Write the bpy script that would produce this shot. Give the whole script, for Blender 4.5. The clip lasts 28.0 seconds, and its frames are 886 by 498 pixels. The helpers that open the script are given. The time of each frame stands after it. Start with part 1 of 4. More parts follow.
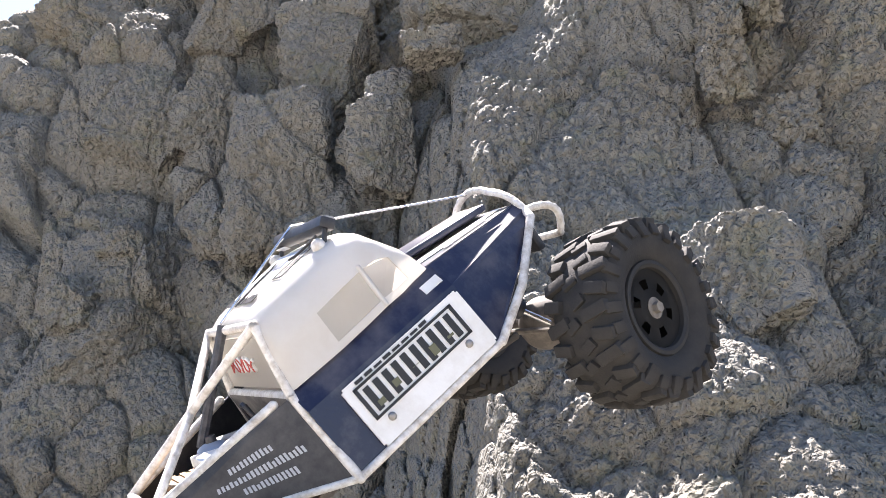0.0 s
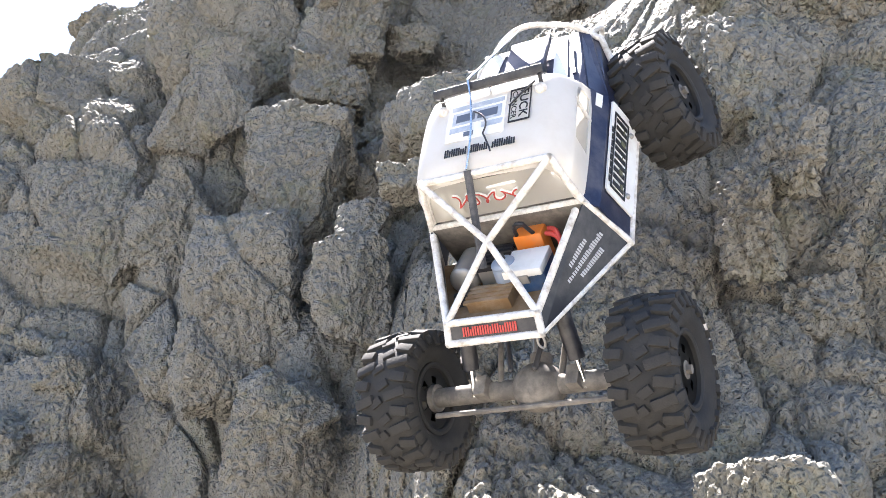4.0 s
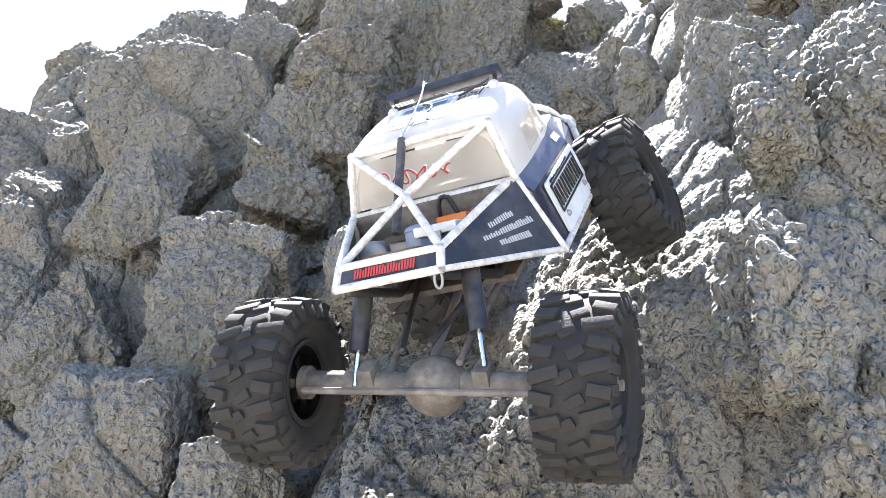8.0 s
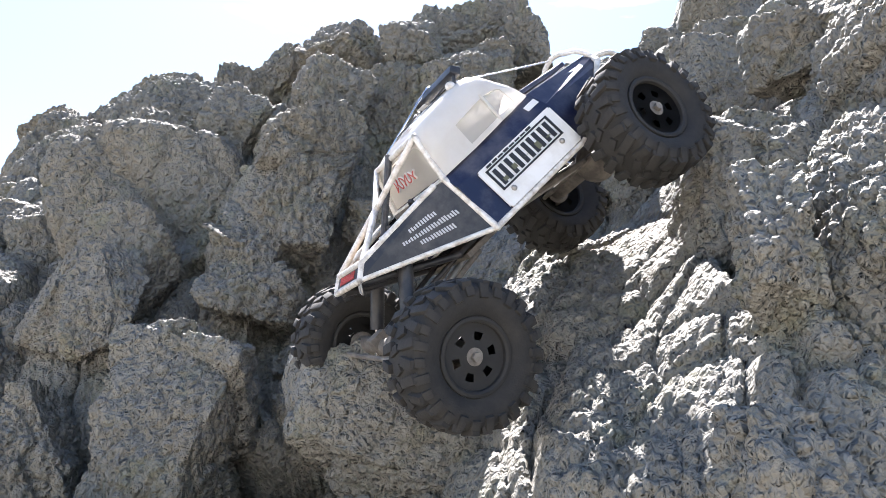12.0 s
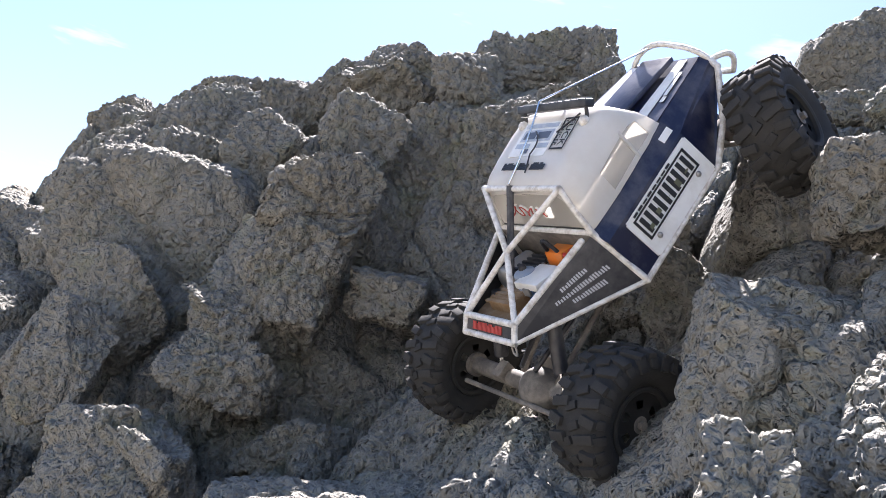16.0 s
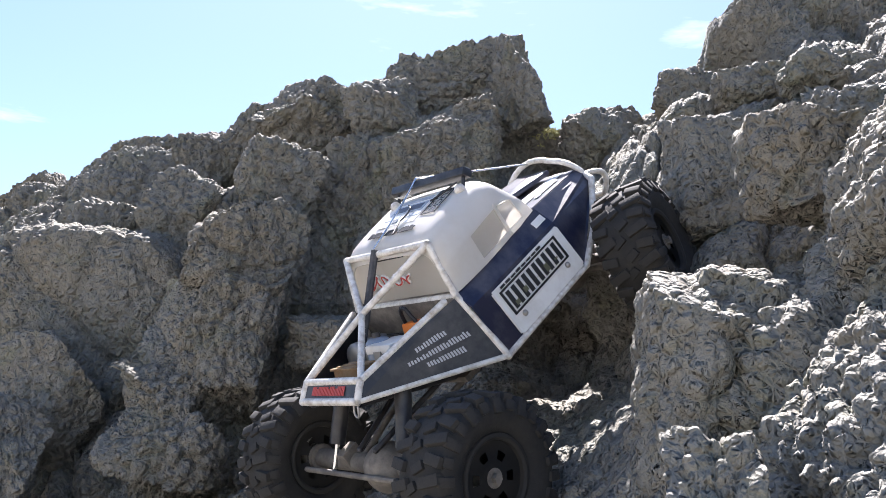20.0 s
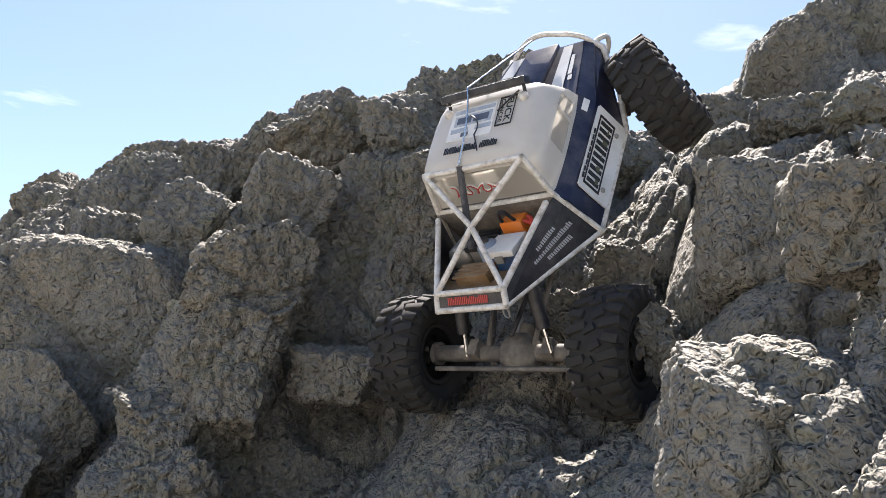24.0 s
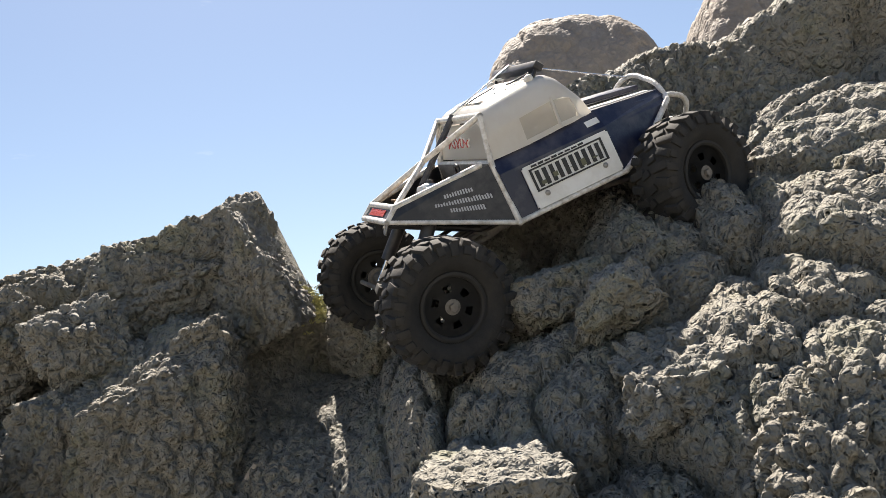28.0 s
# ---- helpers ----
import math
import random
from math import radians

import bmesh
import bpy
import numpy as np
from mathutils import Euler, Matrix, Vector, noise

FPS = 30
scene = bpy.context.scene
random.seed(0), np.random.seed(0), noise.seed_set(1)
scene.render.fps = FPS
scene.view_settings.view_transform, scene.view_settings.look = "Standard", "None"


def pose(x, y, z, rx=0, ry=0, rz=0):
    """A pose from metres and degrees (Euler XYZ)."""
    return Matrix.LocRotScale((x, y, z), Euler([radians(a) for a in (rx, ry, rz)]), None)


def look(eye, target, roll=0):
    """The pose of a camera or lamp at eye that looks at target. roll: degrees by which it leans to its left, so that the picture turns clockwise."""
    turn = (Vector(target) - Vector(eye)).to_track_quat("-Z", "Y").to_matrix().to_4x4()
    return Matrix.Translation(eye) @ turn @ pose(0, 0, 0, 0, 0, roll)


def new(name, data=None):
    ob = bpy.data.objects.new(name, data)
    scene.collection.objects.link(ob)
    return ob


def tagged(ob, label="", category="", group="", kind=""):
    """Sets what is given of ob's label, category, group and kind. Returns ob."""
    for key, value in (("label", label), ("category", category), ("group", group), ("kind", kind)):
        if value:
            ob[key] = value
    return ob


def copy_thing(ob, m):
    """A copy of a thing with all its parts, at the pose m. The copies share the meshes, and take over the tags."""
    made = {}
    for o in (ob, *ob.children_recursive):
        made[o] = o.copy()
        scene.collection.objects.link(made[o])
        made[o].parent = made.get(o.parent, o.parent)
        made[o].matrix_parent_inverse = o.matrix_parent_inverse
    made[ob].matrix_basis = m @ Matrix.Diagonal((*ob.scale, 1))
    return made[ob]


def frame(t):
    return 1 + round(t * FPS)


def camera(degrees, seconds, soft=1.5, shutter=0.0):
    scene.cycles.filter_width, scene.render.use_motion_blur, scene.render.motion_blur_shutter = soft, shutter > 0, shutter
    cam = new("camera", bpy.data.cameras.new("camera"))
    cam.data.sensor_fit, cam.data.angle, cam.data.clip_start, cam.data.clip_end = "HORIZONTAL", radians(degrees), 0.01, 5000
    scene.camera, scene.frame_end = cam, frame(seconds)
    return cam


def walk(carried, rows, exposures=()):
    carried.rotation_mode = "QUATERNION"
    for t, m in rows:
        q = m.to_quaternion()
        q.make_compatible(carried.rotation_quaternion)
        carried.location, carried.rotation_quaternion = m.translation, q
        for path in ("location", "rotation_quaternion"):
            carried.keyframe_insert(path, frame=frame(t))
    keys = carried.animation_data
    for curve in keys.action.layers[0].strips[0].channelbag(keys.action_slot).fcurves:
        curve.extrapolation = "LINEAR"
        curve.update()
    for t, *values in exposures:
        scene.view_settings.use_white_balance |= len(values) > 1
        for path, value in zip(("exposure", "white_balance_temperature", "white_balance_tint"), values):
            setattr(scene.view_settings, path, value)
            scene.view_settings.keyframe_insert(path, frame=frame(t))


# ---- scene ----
cam = camera(51.9, 28.0, soft=0.55)
PATH = [
    (0, (0.029, -0.130, 0.384), (0.019, 1.834, 0.763), -4.03),
    (0.5, (0.017, -0.039, 0.497), (0.027, 1.923, 0.885), -3.71),
    (1, (-0.011, -0.022, 0.543), (-0.003, 1.940, 0.933), -2.91),
    (1.5, (0.000, -0.000, 0.600), (0.000, 1.956, 1.016), -3.00),
    (2, (0.013, 0.015, 0.625), (0.008, 1.968, 1.054), -3.23),
    (2.5, (0.061, 0.024, 0.631), (0.062, 1.976, 1.066), -3.14),
    (4.5, (0.093, 0.065, 0.659), (0.092, 2.016, 1.101), -2.21),
    (5, (0.136, 0.162, 0.683), (0.156, 2.117, 1.108), -1.31),
    (5.5, (0.127, 0.225, 0.736), (0.128, 2.179, 1.164), 2.17),
    (6, (0.126, 0.267, 0.745), (0.106, 2.220, 1.175), 3.21),
    (6.5, (0.151, 0.297, 0.782), (0.090, 2.246, 1.226), 4.53),
    (7, (0.170, 0.328, 0.783), (0.107, 2.275, 1.235), 4.08),
    (7.5, (0.214, 0.395, 0.899), (0.125, 2.339, 1.360), 2.74),
    (8, (0.250, 0.447, 1.002), (0.098, 2.380, 1.492), 4.16),
    (8.5, (0.284, 0.463, 1.000), (0.139, 2.399, 1.482), 3.64),
    (9, (0.244, 0.484, 1.026), (0.082, 2.416, 1.517), 3.12),
    (9.5, (0.238, 0.491, 1.036), (0.085, 2.421, 1.536), 2.52),
    (10, (0.232, 0.497, 1.052), (0.072, 2.425, 1.557), 2.70),
    (10.5, (0.230, 0.506, 1.075), (0.059, 2.432, 1.586), 2.47),
    (11, (0.224, 0.507, 1.083), (0.046, 2.431, 1.601), 2.10),
    (11.5, (0.250, 0.510, 1.109), (0.071, 2.430, 1.640), 2.44),
    (13.5, (0.407, 0.747, 1.397), (0.110, 2.671, 1.853), 8.72),
    (14, (0.417, 0.749, 1.429), (0.024, 2.663, 1.857), 10.77),
    (14.5, (0.431, 0.753, 1.475), (-0.056, 2.650, 1.884), 12.82),
    (15, (0.474, 0.769, 1.480), (-0.024, 2.664, 1.884), 13.35),
    (15.5, (0.458, 0.758, 1.466), (-0.056, 2.651, 1.857), 13.02),
    (16, (0.461, 0.765, 1.462), (-0.044, 2.661, 1.851), 11.75),
    (16.5, (0.504, 0.797, 1.494), (0.141, 2.709, 1.953), 1.46),
    (17, (0.516, 0.811, 1.501), (0.180, 2.728, 1.962), 1.06),
    (17.5, (0.499, 0.812, 1.485), (0.144, 2.727, 1.938), 1.55),
    (18, (0.493, 0.818, 1.480), (0.123, 2.731, 1.930), 2.24),
    (18.5, (0.479, 0.816, 1.486), (0.089, 2.726, 1.934), 2.64),
    (19, (0.480, 0.817, 1.490), (0.089, 2.726, 1.943), 2.74),
    (19.5, (0.479, 0.814, 1.480), (0.096, 2.724, 1.932), 1.63),
    (20, (0.474, 0.811, 1.486), (0.070, 2.718, 1.934), 2.33),
    (20.5, (0.477, 0.807, 1.485), (0.044, 2.709, 1.926), 3.69),
    (21, (0.475, 0.807, 1.487), (0.037, 2.708, 1.929), 3.55),
    (21.5, (0.475, 0.828, 1.510), (0.027, 2.728, 1.947), 4.34),
    (23.5, (0.460, 0.859, 1.541), (-0.006, 2.756, 1.973), 4.63),
    (24, (0.470, 0.877, 1.554), (0.015, 2.775, 1.989), 4.70),
    (24.5, (0.466, 0.890, 1.588), (0.034, 2.790, 2.041), 2.48),
    (25, (0.496, 0.923, 1.643), (0.133, 2.826, 2.142), 0.49),
    (25.5, (0.505, 0.946, 1.685), (0.161, 2.854, 2.176), 0.06),
    (26, (0.495, 0.999, 1.753), (0.128, 2.921, 2.165), 1.55),
    (26.5, (0.493, 1.057, 1.811), (0.161, 2.983, 2.233), 3.17),
    (27, (0.467, 1.088, 1.819), (0.144, 3.017, 2.235), 3.27),
    (27.5, (0.520, 1.137, 1.870), (0.266, 3.080, 2.269), -2.63),
    (28, (0.607, 1.119, 1.965), (0.488, 3.092, 2.268), -8.41),
]
walk(cam, [(t, look(eye, target, roll)) for t, eye, target, roll in PATH], exposures=[(0, 2.51, 6550, 18), (5, 3.06, 6400, 15), (8, 3.11, 6250, 15), (11, 2.76, 6200, 14), (14, 2.31, 6250, 18), (17, 2.17, 6200, 18), (20, 2.07, 6200, 17), (25, 1.77, 6800, 13), (26, 1.62, 6950, 10), (28, 1.42, 7100, 12)])

# ---- light ----
SUN_EL, SUN_AZ = 57.0, 13.0  # degrees above the horizon; degrees to the left of +y
sd = Vector((-math.sin(radians(SUN_AZ)) * math.cos(radians(SUN_EL)), math.cos(radians(SUN_AZ)) * math.cos(radians(SUN_EL)), math.sin(radians(SUN_EL))))
world = bpy.data.worlds.new("sky")
scene.world = world
world.use_nodes = True
wn = world.node_tree
sky = wn.nodes.new("ShaderNodeTexSky")
sky.sky_type, sky.sun_disc = "NISHITA", False
sky.sun_elevation, sky.sun_rotation = radians(SUN_EL), radians(-SUN_AZ)
sky.air_density, sky.dust_density, sky.ozone_density = 1.0, 0.55, 2.4
# thin wind-drawn clouds, low over the ridge
wcoord = wn.nodes.new("ShaderNodeTexCoord")
wmap = wn.nodes.new("ShaderNodeMapping")
wmap.inputs["Rotation"].default_value = (0, radians(-14), 0)
wmap.inputs["Scale"].default_value = (2.2, 2.2, 11.0)
wnoise = wn.nodes.new("ShaderNodeTexNoise")
wnoise.inputs["Scale"].default_value, wnoise.inputs["Detail"].default_value, wnoise.inputs["Roughness"].default_value = 1.7, 7.0, 0.6
wramp = wn.nodes.new("ShaderNodeValToRGB")
wramp.color_ramp.elements[0].position, wramp.color_ramp.elements[1].position = 0.60, 0.80
wramp.color_ramp.elements[1].color = (0.6, 0.6, 0.6, 1)
wmix = wn.nodes.new("ShaderNodeMix")
wmix.data_type = "RGBA"
wmix.inputs["B"].default_value = (9.0, 9.4, 9.8, 1)
wn.links.new(wcoord.outputs["Generated"], wmap.inputs[0])
wn.links.new(wmap.outputs[0], wnoise.inputs[0])
wn.links.new(wnoise.outputs[0], wramp.inputs[0])
wn.links.new(wramp.outputs[0], wmix.inputs["Factor"])
wn.links.new(sky.outputs[0], wmix.inputs["A"])
wn.links.new(wmix.outputs["Result"], wn.nodes["Background"].inputs[0])
wn.nodes["Background"].inputs[1].default_value = 0.056
sun = new("sun", bpy.data.lights.new("sun", "SUN"))
sun.data.energy, sun.data.angle, sun.data.color = 5.0, radians(0.6), (1.0, 0.95, 0.88)
sun.matrix_basis = look((0, 0, 8), Vector((0, 0, 8)) - sd)


# ---- noise ----
def lattice(ix, iy, iz, seed):
    """Random numbers 0 to 1 at whole places."""
    h = (ix.astype(np.int64) * 374761393 + iy.astype(np.int64) * 668265263 + iz.astype(np.int64) * 2147483647 + seed * 974634777) & 0xFFFFFFFF
    h = ((h ^ (h >> 13)) * 1274126177) & 0xFFFFFFFF
    h = ((h ^ (h >> 16)) * 2246822519) & 0xFFFFFFFF
    return ((h ^ (h >> 15)) & 0xFFFFFF) / 16777216.0


def value_noise(p, seed=0):
    """Smooth noise, -1 to 1, at rows of places."""
    i = np.floor(p)
    f = p - i
    f = f * f * (3 - 2 * f)
    i = i.astype(np.int64)
    out = 0
    for dx in (0, 1):
        for dy in (0, 1):
            for dz in (0, 1):
                w = (f[:, 0] if dx else 1 - f[:, 0]) * (f[:, 1] if dy else 1 - f[:, 1]) * (f[:, 2] if dz else 1 - f[:, 2])
                out = out + w * lattice(i[:, 0] + dx, i[:, 1] + dy, i[:, 2] + dz, seed)
    return out * 2 - 1


def fractal(p, octaves=4, seed=0, gain=0.5):
    out, a = 0, 1.0
    for k in range(octaves):
        out = out + a * value_noise(p * 2.03**k + 17.3 * k, seed + k)
        a *= gain
    return out


DICE = np.random.RandomState(5).rand(4, 65536).astype(np.float32)


def cells(p, seed=0):
    """Distances to the nearest and the second nearest of scattered seeds, a random number of the nearest and the way from it."""
    p = p.astype(np.float32)
    i = np.floor(p)
    f = p - i
    i = i.astype(np.int64)
    d1 = np.full(len(p), 9.0, np.float32)
    d2 = np.full(len(p), 9.0, np.float32)
    who = np.zeros(len(p), np.float32)
    away = np.zeros_like(p)
    hx = [(i[:, 0] + d) * 73856093 for d in (-1, 0, 1)]
    hy = [(i[:, 1] + d) * 19349663 for d in (-1, 0, 1)]
    hz = [(i[:, 2] + d) * 83492791 + seed * 7919 for d in (-1, 0, 1)]
    for dx in (-1, 0, 1):
        for dy in (-1, 0, 1):
            hxy = hx[dx + 1] ^ hy[dy + 1]
            for dz in (-1, 0, 1):
                h = hxy ^ hz[dz + 1]
                h = (h ^ (h >> 15)) & 65535
                ox, oy, oz = f[:, 0] - dx - DICE[0][h], f[:, 1] - dy - DICE[1][h], f[:, 2] - dz - DICE[2][h]
                q = ox * ox + oy * oy + oz * oz
                near = q < d1
                d2 = np.where(near, d1, np.minimum(d2, q))
                np.copyto(d1, q, where=near)
                np.copyto(who, DICE[3][h], where=near)
                for k, o in enumerate((ox, oy, oz)):
                    np.copyto(away[:, k], o, where=near)
    return np.sqrt(d1), np.sqrt(d2), who, away


def smooth(x, a, b):
    t = np.clip((x - a) / (b - a), 0, 1)
    return t * t * (3 - 2 * t)


def lobes(q, scale, seed, crack):
    """Rounded lumps with narrow sunk joints: the lump's swell, the joint's depth, a number for each lump, how its face leans."""
    d1, d2, who, away = cells(q * np.array(scale), seed)
    lean = away[:, 0] * np.cos(who * 37.0) + away[:, 2] * np.sin(who * 37.0)
    return 1 - np.minimum(d1 / 0.85, 1.0) ** 2, np.exp(-(d2 - d1) / crack), who - 0.5, lean


def crust(p, seed, big=1.0, fine=1.0):
    """The rock's relief at rows of places: lumps, joints between them, and a skin of knobs and wrinkles."""
    warp = np.stack([fractal(p * 2.6 + k * 31, 3, seed + k) for k in range(3)], 1)
    q = p + warp * 0.06
    q = np.stack([q[:, 0] + 0.25 * q[:, 2], q[:, 1], q[:, 2] - 0.15 * q[:, 0]], 1)
    h1, c1, w1, l1 = lobes(q, (3.1, 3.1, 2.2), seed, 0.09)
    h2, c2, w2, l2 = lobes(q + warp * 0.02, (7.5, 7.5, 5.5), seed + 5, 0.07)
    out = big * (0.050 * (h1 - 0.6) - 0.050 * c1 + 0.050 * w1 + 0.06 * l1 + 0.020 * (h2 - 0.6) - 0.026 * c2 + 0.014 * w2 + 0.018 * l2)
    bend = np.stack([fractal(p * 26 + k * 13, 2, seed + 60 + k) for k in range(3)], 1)
    r = p + 0.002 * bend
    h3, c3, w3, l3 = lobes(r, (19.0, 19.0, 14.0), seed + 9, 0.06)
    h4, c4, w4, _ = lobes(r, (48.0, 48.0, 34.0), seed + 14, 0.15)
    h5, c5, w5, _ = lobes(r + 0.001 * bend, (92.0, 92.0, 80.0), seed + 18, 0.20)
    patch = 0.55 + 0.45 * smooth(fractal(p * 2.3, 2, seed + 70), -0.5, 0.4)
    small = 0.0025 * (h3 - 0.6) - 0.0045 * c3 + 0.0018 * w3 + 0.002 * l3
    knobs = 0.0072 * (h4 - 0.6) - 0.0060 * c4 + 0.0018 * w4 + 0.0040 * (h5 - 0.6) - 0.0028 * c5 + 0.0008 * w5
    return out + fine * (small + patch * knobs + 0.0010 * bend[:, 0])


# ---- materials ----
def material(name, color=(0.5, 0.5, 0.5), rough=0.6, metal=0.0):
    m = bpy.data.materials.new(name)
    m.use_nodes = True
    b = m.node_tree.nodes["Principled BSDF"]
    b.inputs["Base Color"].default_value = (*color, 1)
    b.inputs["Roughness"].default_value = rough
    b.inputs["Metallic"].default_value = metal
    return m


def stained(name, color, dirt, rough, amount=0.5, scale=40.0, metal=0.0, bump=0.15, fine=300.0):
    """A painted, plastic or metal surface with dust in patches and fine scratches."""
    m = material(name, color, rough, metal)
    nt = m.node_tree
    b = nt.nodes["Principled BSDF"]
    co = nt.nodes.new("ShaderNodeTexCoord")
    n1 = nt.nodes.new("ShaderNodeTexNoise")
    n1.inputs["Scale"].default_value, n1.inputs["Detail"].default_value, n1.inputs["Roughness"].default_value = scale, 6.0, 0.65
    n2 = nt.nodes.new("ShaderNodeTexNoise")
    n2.inputs["Scale"].default_value, n2.inputs["Detail"].default_value = fine, 3.0
    ramp = nt.nodes.new("ShaderNodeValToRGB")
    ramp.color_ramp.elements[0].position, ramp.color_ramp.elements[1].position = 0.42, 0.75
    ramp.color_ramp.elements[1].color = (amount, amount, amount, 1)
    mix = nt.nodes.new("ShaderNodeMix")
    mix.data_type = "RGBA"
    mix.inputs["A"].default_value, mix.inputs["B"].default_value = (*color, 1), (*dirt, 1)
    bp = nt.nodes.new("ShaderNodeBump")
    bp.inputs["Strength"].default_value, bp.inputs["Distance"].default_value = bump, 0.001
    for n in (n1, n2):
        nt.links.new(co.outputs["Object"], n.inputs["Vector"])
    nt.links.new(n1.outputs[0], ramp.inputs[0])
    nt.links.new(ramp.outputs[0], mix.inputs["Factor"])
    nt.links.new(mix.outputs["Result"], b.inputs["Base Color"])
    rr = nt.nodes.new("ShaderNodeMapRange")
    rr.inputs["To Min"].default_value, rr.inputs["To Max"].default_value = rough * 0.8, min(1, rough * 1.4)
    nt.links.new(n1.outputs[0], rr.inputs["Value"])
    nt.links.new(rr.outputs[0], b.inputs["Roughness"])
    nt.links.new(n2.outputs[0], bp.inputs["Height"])
    nt.links.new(bp.outputs[0], b.inputs["Normal"])
    return m


def rock_material(name, pale, warm, lichen, grain=1.0):
    """Crusty weathered stone: grey with brown and yellow-green patches, pitted at two scales, with crack shade painted
    along its wrinkles.
    """
    m = material(name, pale, 0.8)
    nt = m.node_tree
    b = nt.nodes["Principled BSDF"]
    b.inputs["Specular IOR Level"].default_value = 0.5
    co = nt.nodes.new("ShaderNodeNewGeometry")

    def tex(kind, scale, detail=5.0, rough=0.6):
        n = nt.nodes.new(kind)
        n.inputs["Scale"].default_value = scale
        if kind == "ShaderNodeTexNoise":
            n.inputs["Detail"].default_value, n.inputs["Roughness"].default_value = detail, rough
        nt.links.new(co.outputs["Position"], n.inputs["Vector"])
        return n

    def ramp(src, lo, hi, top=1.0):
        r = nt.nodes.new("ShaderNodeValToRGB")
        r.color_ramp.elements[0].position, r.color_ramp.elements[1].position = lo, hi
        r.color_ramp.elements[1].color = (top, top, top, 1)
        nt.links.new(src, r.inputs[0])
        return r.outputs[0]

    def mix(fac, a, c):
        n = nt.nodes.new("ShaderNodeMix")
        n.data_type = "RGBA"
        nt.links.new(fac, n.inputs["Factor"])
        for key, v in (("A", a), ("B", c)):
            if isinstance(v, tuple):
                n.inputs[key].default_value = (*v, 1)
            else:
                nt.links.new(v, n.inputs[key])
        return n.outputs["Result"]

    big, mid = tex("ShaderNodeTexNoise", 2.3), tex("ShaderNodeTexNoise", 11.0, 6.0, 0.7)
    fine = tex("ShaderNodeTexNoise", 45.0 * grain, 4.0, 0.6)
    grit = tex("ShaderNodeTexNoise", 420.0 * grain, 3.0, 0.6)
    # wrinkles and pits, bent out of round by a finer noise
    bend = nt.nodes.new("ShaderNodeVectorMath")
    bend.operation = "MULTIPLY_ADD"
    wob = tex("ShaderNodeTexNoise", 70.0, 3.0, 0.6)
    nt.links.new(wob.outputs["Color"], bend.inputs[0])
    bend.inputs[1].default_value = (0.0035, 0.0035, 0.0035)
    nt.links.new(co.outputs["Position"], bend.inputs[2])

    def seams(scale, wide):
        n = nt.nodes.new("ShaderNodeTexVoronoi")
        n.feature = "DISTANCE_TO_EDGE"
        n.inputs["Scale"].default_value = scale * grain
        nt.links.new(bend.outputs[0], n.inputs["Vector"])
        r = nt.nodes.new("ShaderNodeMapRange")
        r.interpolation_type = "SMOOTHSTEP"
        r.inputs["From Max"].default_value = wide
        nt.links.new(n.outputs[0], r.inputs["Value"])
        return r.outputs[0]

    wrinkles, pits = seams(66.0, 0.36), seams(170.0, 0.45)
    col = mix(ramp(big.outputs[0], 0.42, 0.66), pale, warm)
    col = mix(ramp(mid.outputs[0], 0.52, 0.72, 0.7), col, lichen)
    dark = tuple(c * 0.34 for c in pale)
    light = tuple(min(0.62, c * 1.55) for c in pale)
    col = mix(ramp(fine.outputs[0], 0.42, 0.70, 0.30), col, light)
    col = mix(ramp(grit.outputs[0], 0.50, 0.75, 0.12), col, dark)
    # shade of the wrinkles, put into the colour as a darker tone along each seam
    seam_shade = nt.nodes.new("ShaderNodeMapRange")
    seam_shade.inputs["To Min"].default_value, seam_shade.inputs["To Max"].default_value = 0.16, 0.0
    nt.links.new(wrinkles, seam_shade.inputs["Value"])
    col = mix(seam_shade.outputs[0], col, dark)
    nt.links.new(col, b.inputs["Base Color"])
    last = None
    for height, strength, far in ((wrinkles, 0.9, 0.0055), (pits, 0.7, 0.0024), (fine.outputs[0], 0.6, 0.0060), (grit.outputs[0], 0.6, 0.0012)):
        bp = nt.nodes.new("ShaderNodeBump")
        bp.inputs["Strength"].default_value, bp.inputs["Distance"].default_value = strength, far
        nt.links.new(height, bp.inputs["Height"])
        if last:
            nt.links.new(last, bp.inputs["Normal"])
        last = bp.outputs[0]
    nt.links.new(last, b.inputs["Normal"])
    return m


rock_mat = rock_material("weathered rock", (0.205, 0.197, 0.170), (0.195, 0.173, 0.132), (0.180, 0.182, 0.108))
smooth_rock = rock_material("brown far rock", (0.24, 0.21, 0.185), (0.24, 0.20, 0.165), (0.21, 0.19, 0.15), 0.25)
ground_mat = rock_material("stony ground", (0.31, 0.285, 0.24), (0.30, 0.26, 0.21), (0.27, 0.25, 0.18), 0.5)
moss_mat = stained("dry yellow grass", (0.36, 0.35, 0.17), (0.42, 0.38, 0.22), 0.95, 0.8, 60)
heather_mat = stained("dark red heather", (0.20, 0.045, 0.055), (0.12, 0.06, 0.05), 0.95, 0.6, 80)
wood_mat = stained("bleached twig", (0.38, 0.33, 0.27), (0.25, 0.2, 0.15), 0.8, 0.7, 90)
rubber = stained("black rubber", (0.015, 0.0147, 0.0143), (0.045, 0.041, 0.036), 0.9, 0.85, 38, bump=0.4, fine=500)
rim_mat = stained("dusty dark grey metal", (0.018, 0.0175, 0.017), (0.04, 0.037, 0.033), 0.7, 0.7, 60, metal=0.1)
axle_mat = stained("dusty dark axle casting", (0.10, 0.09, 0.08), (0.3, 0.27, 0.23), 0.7, 0.8, 50)
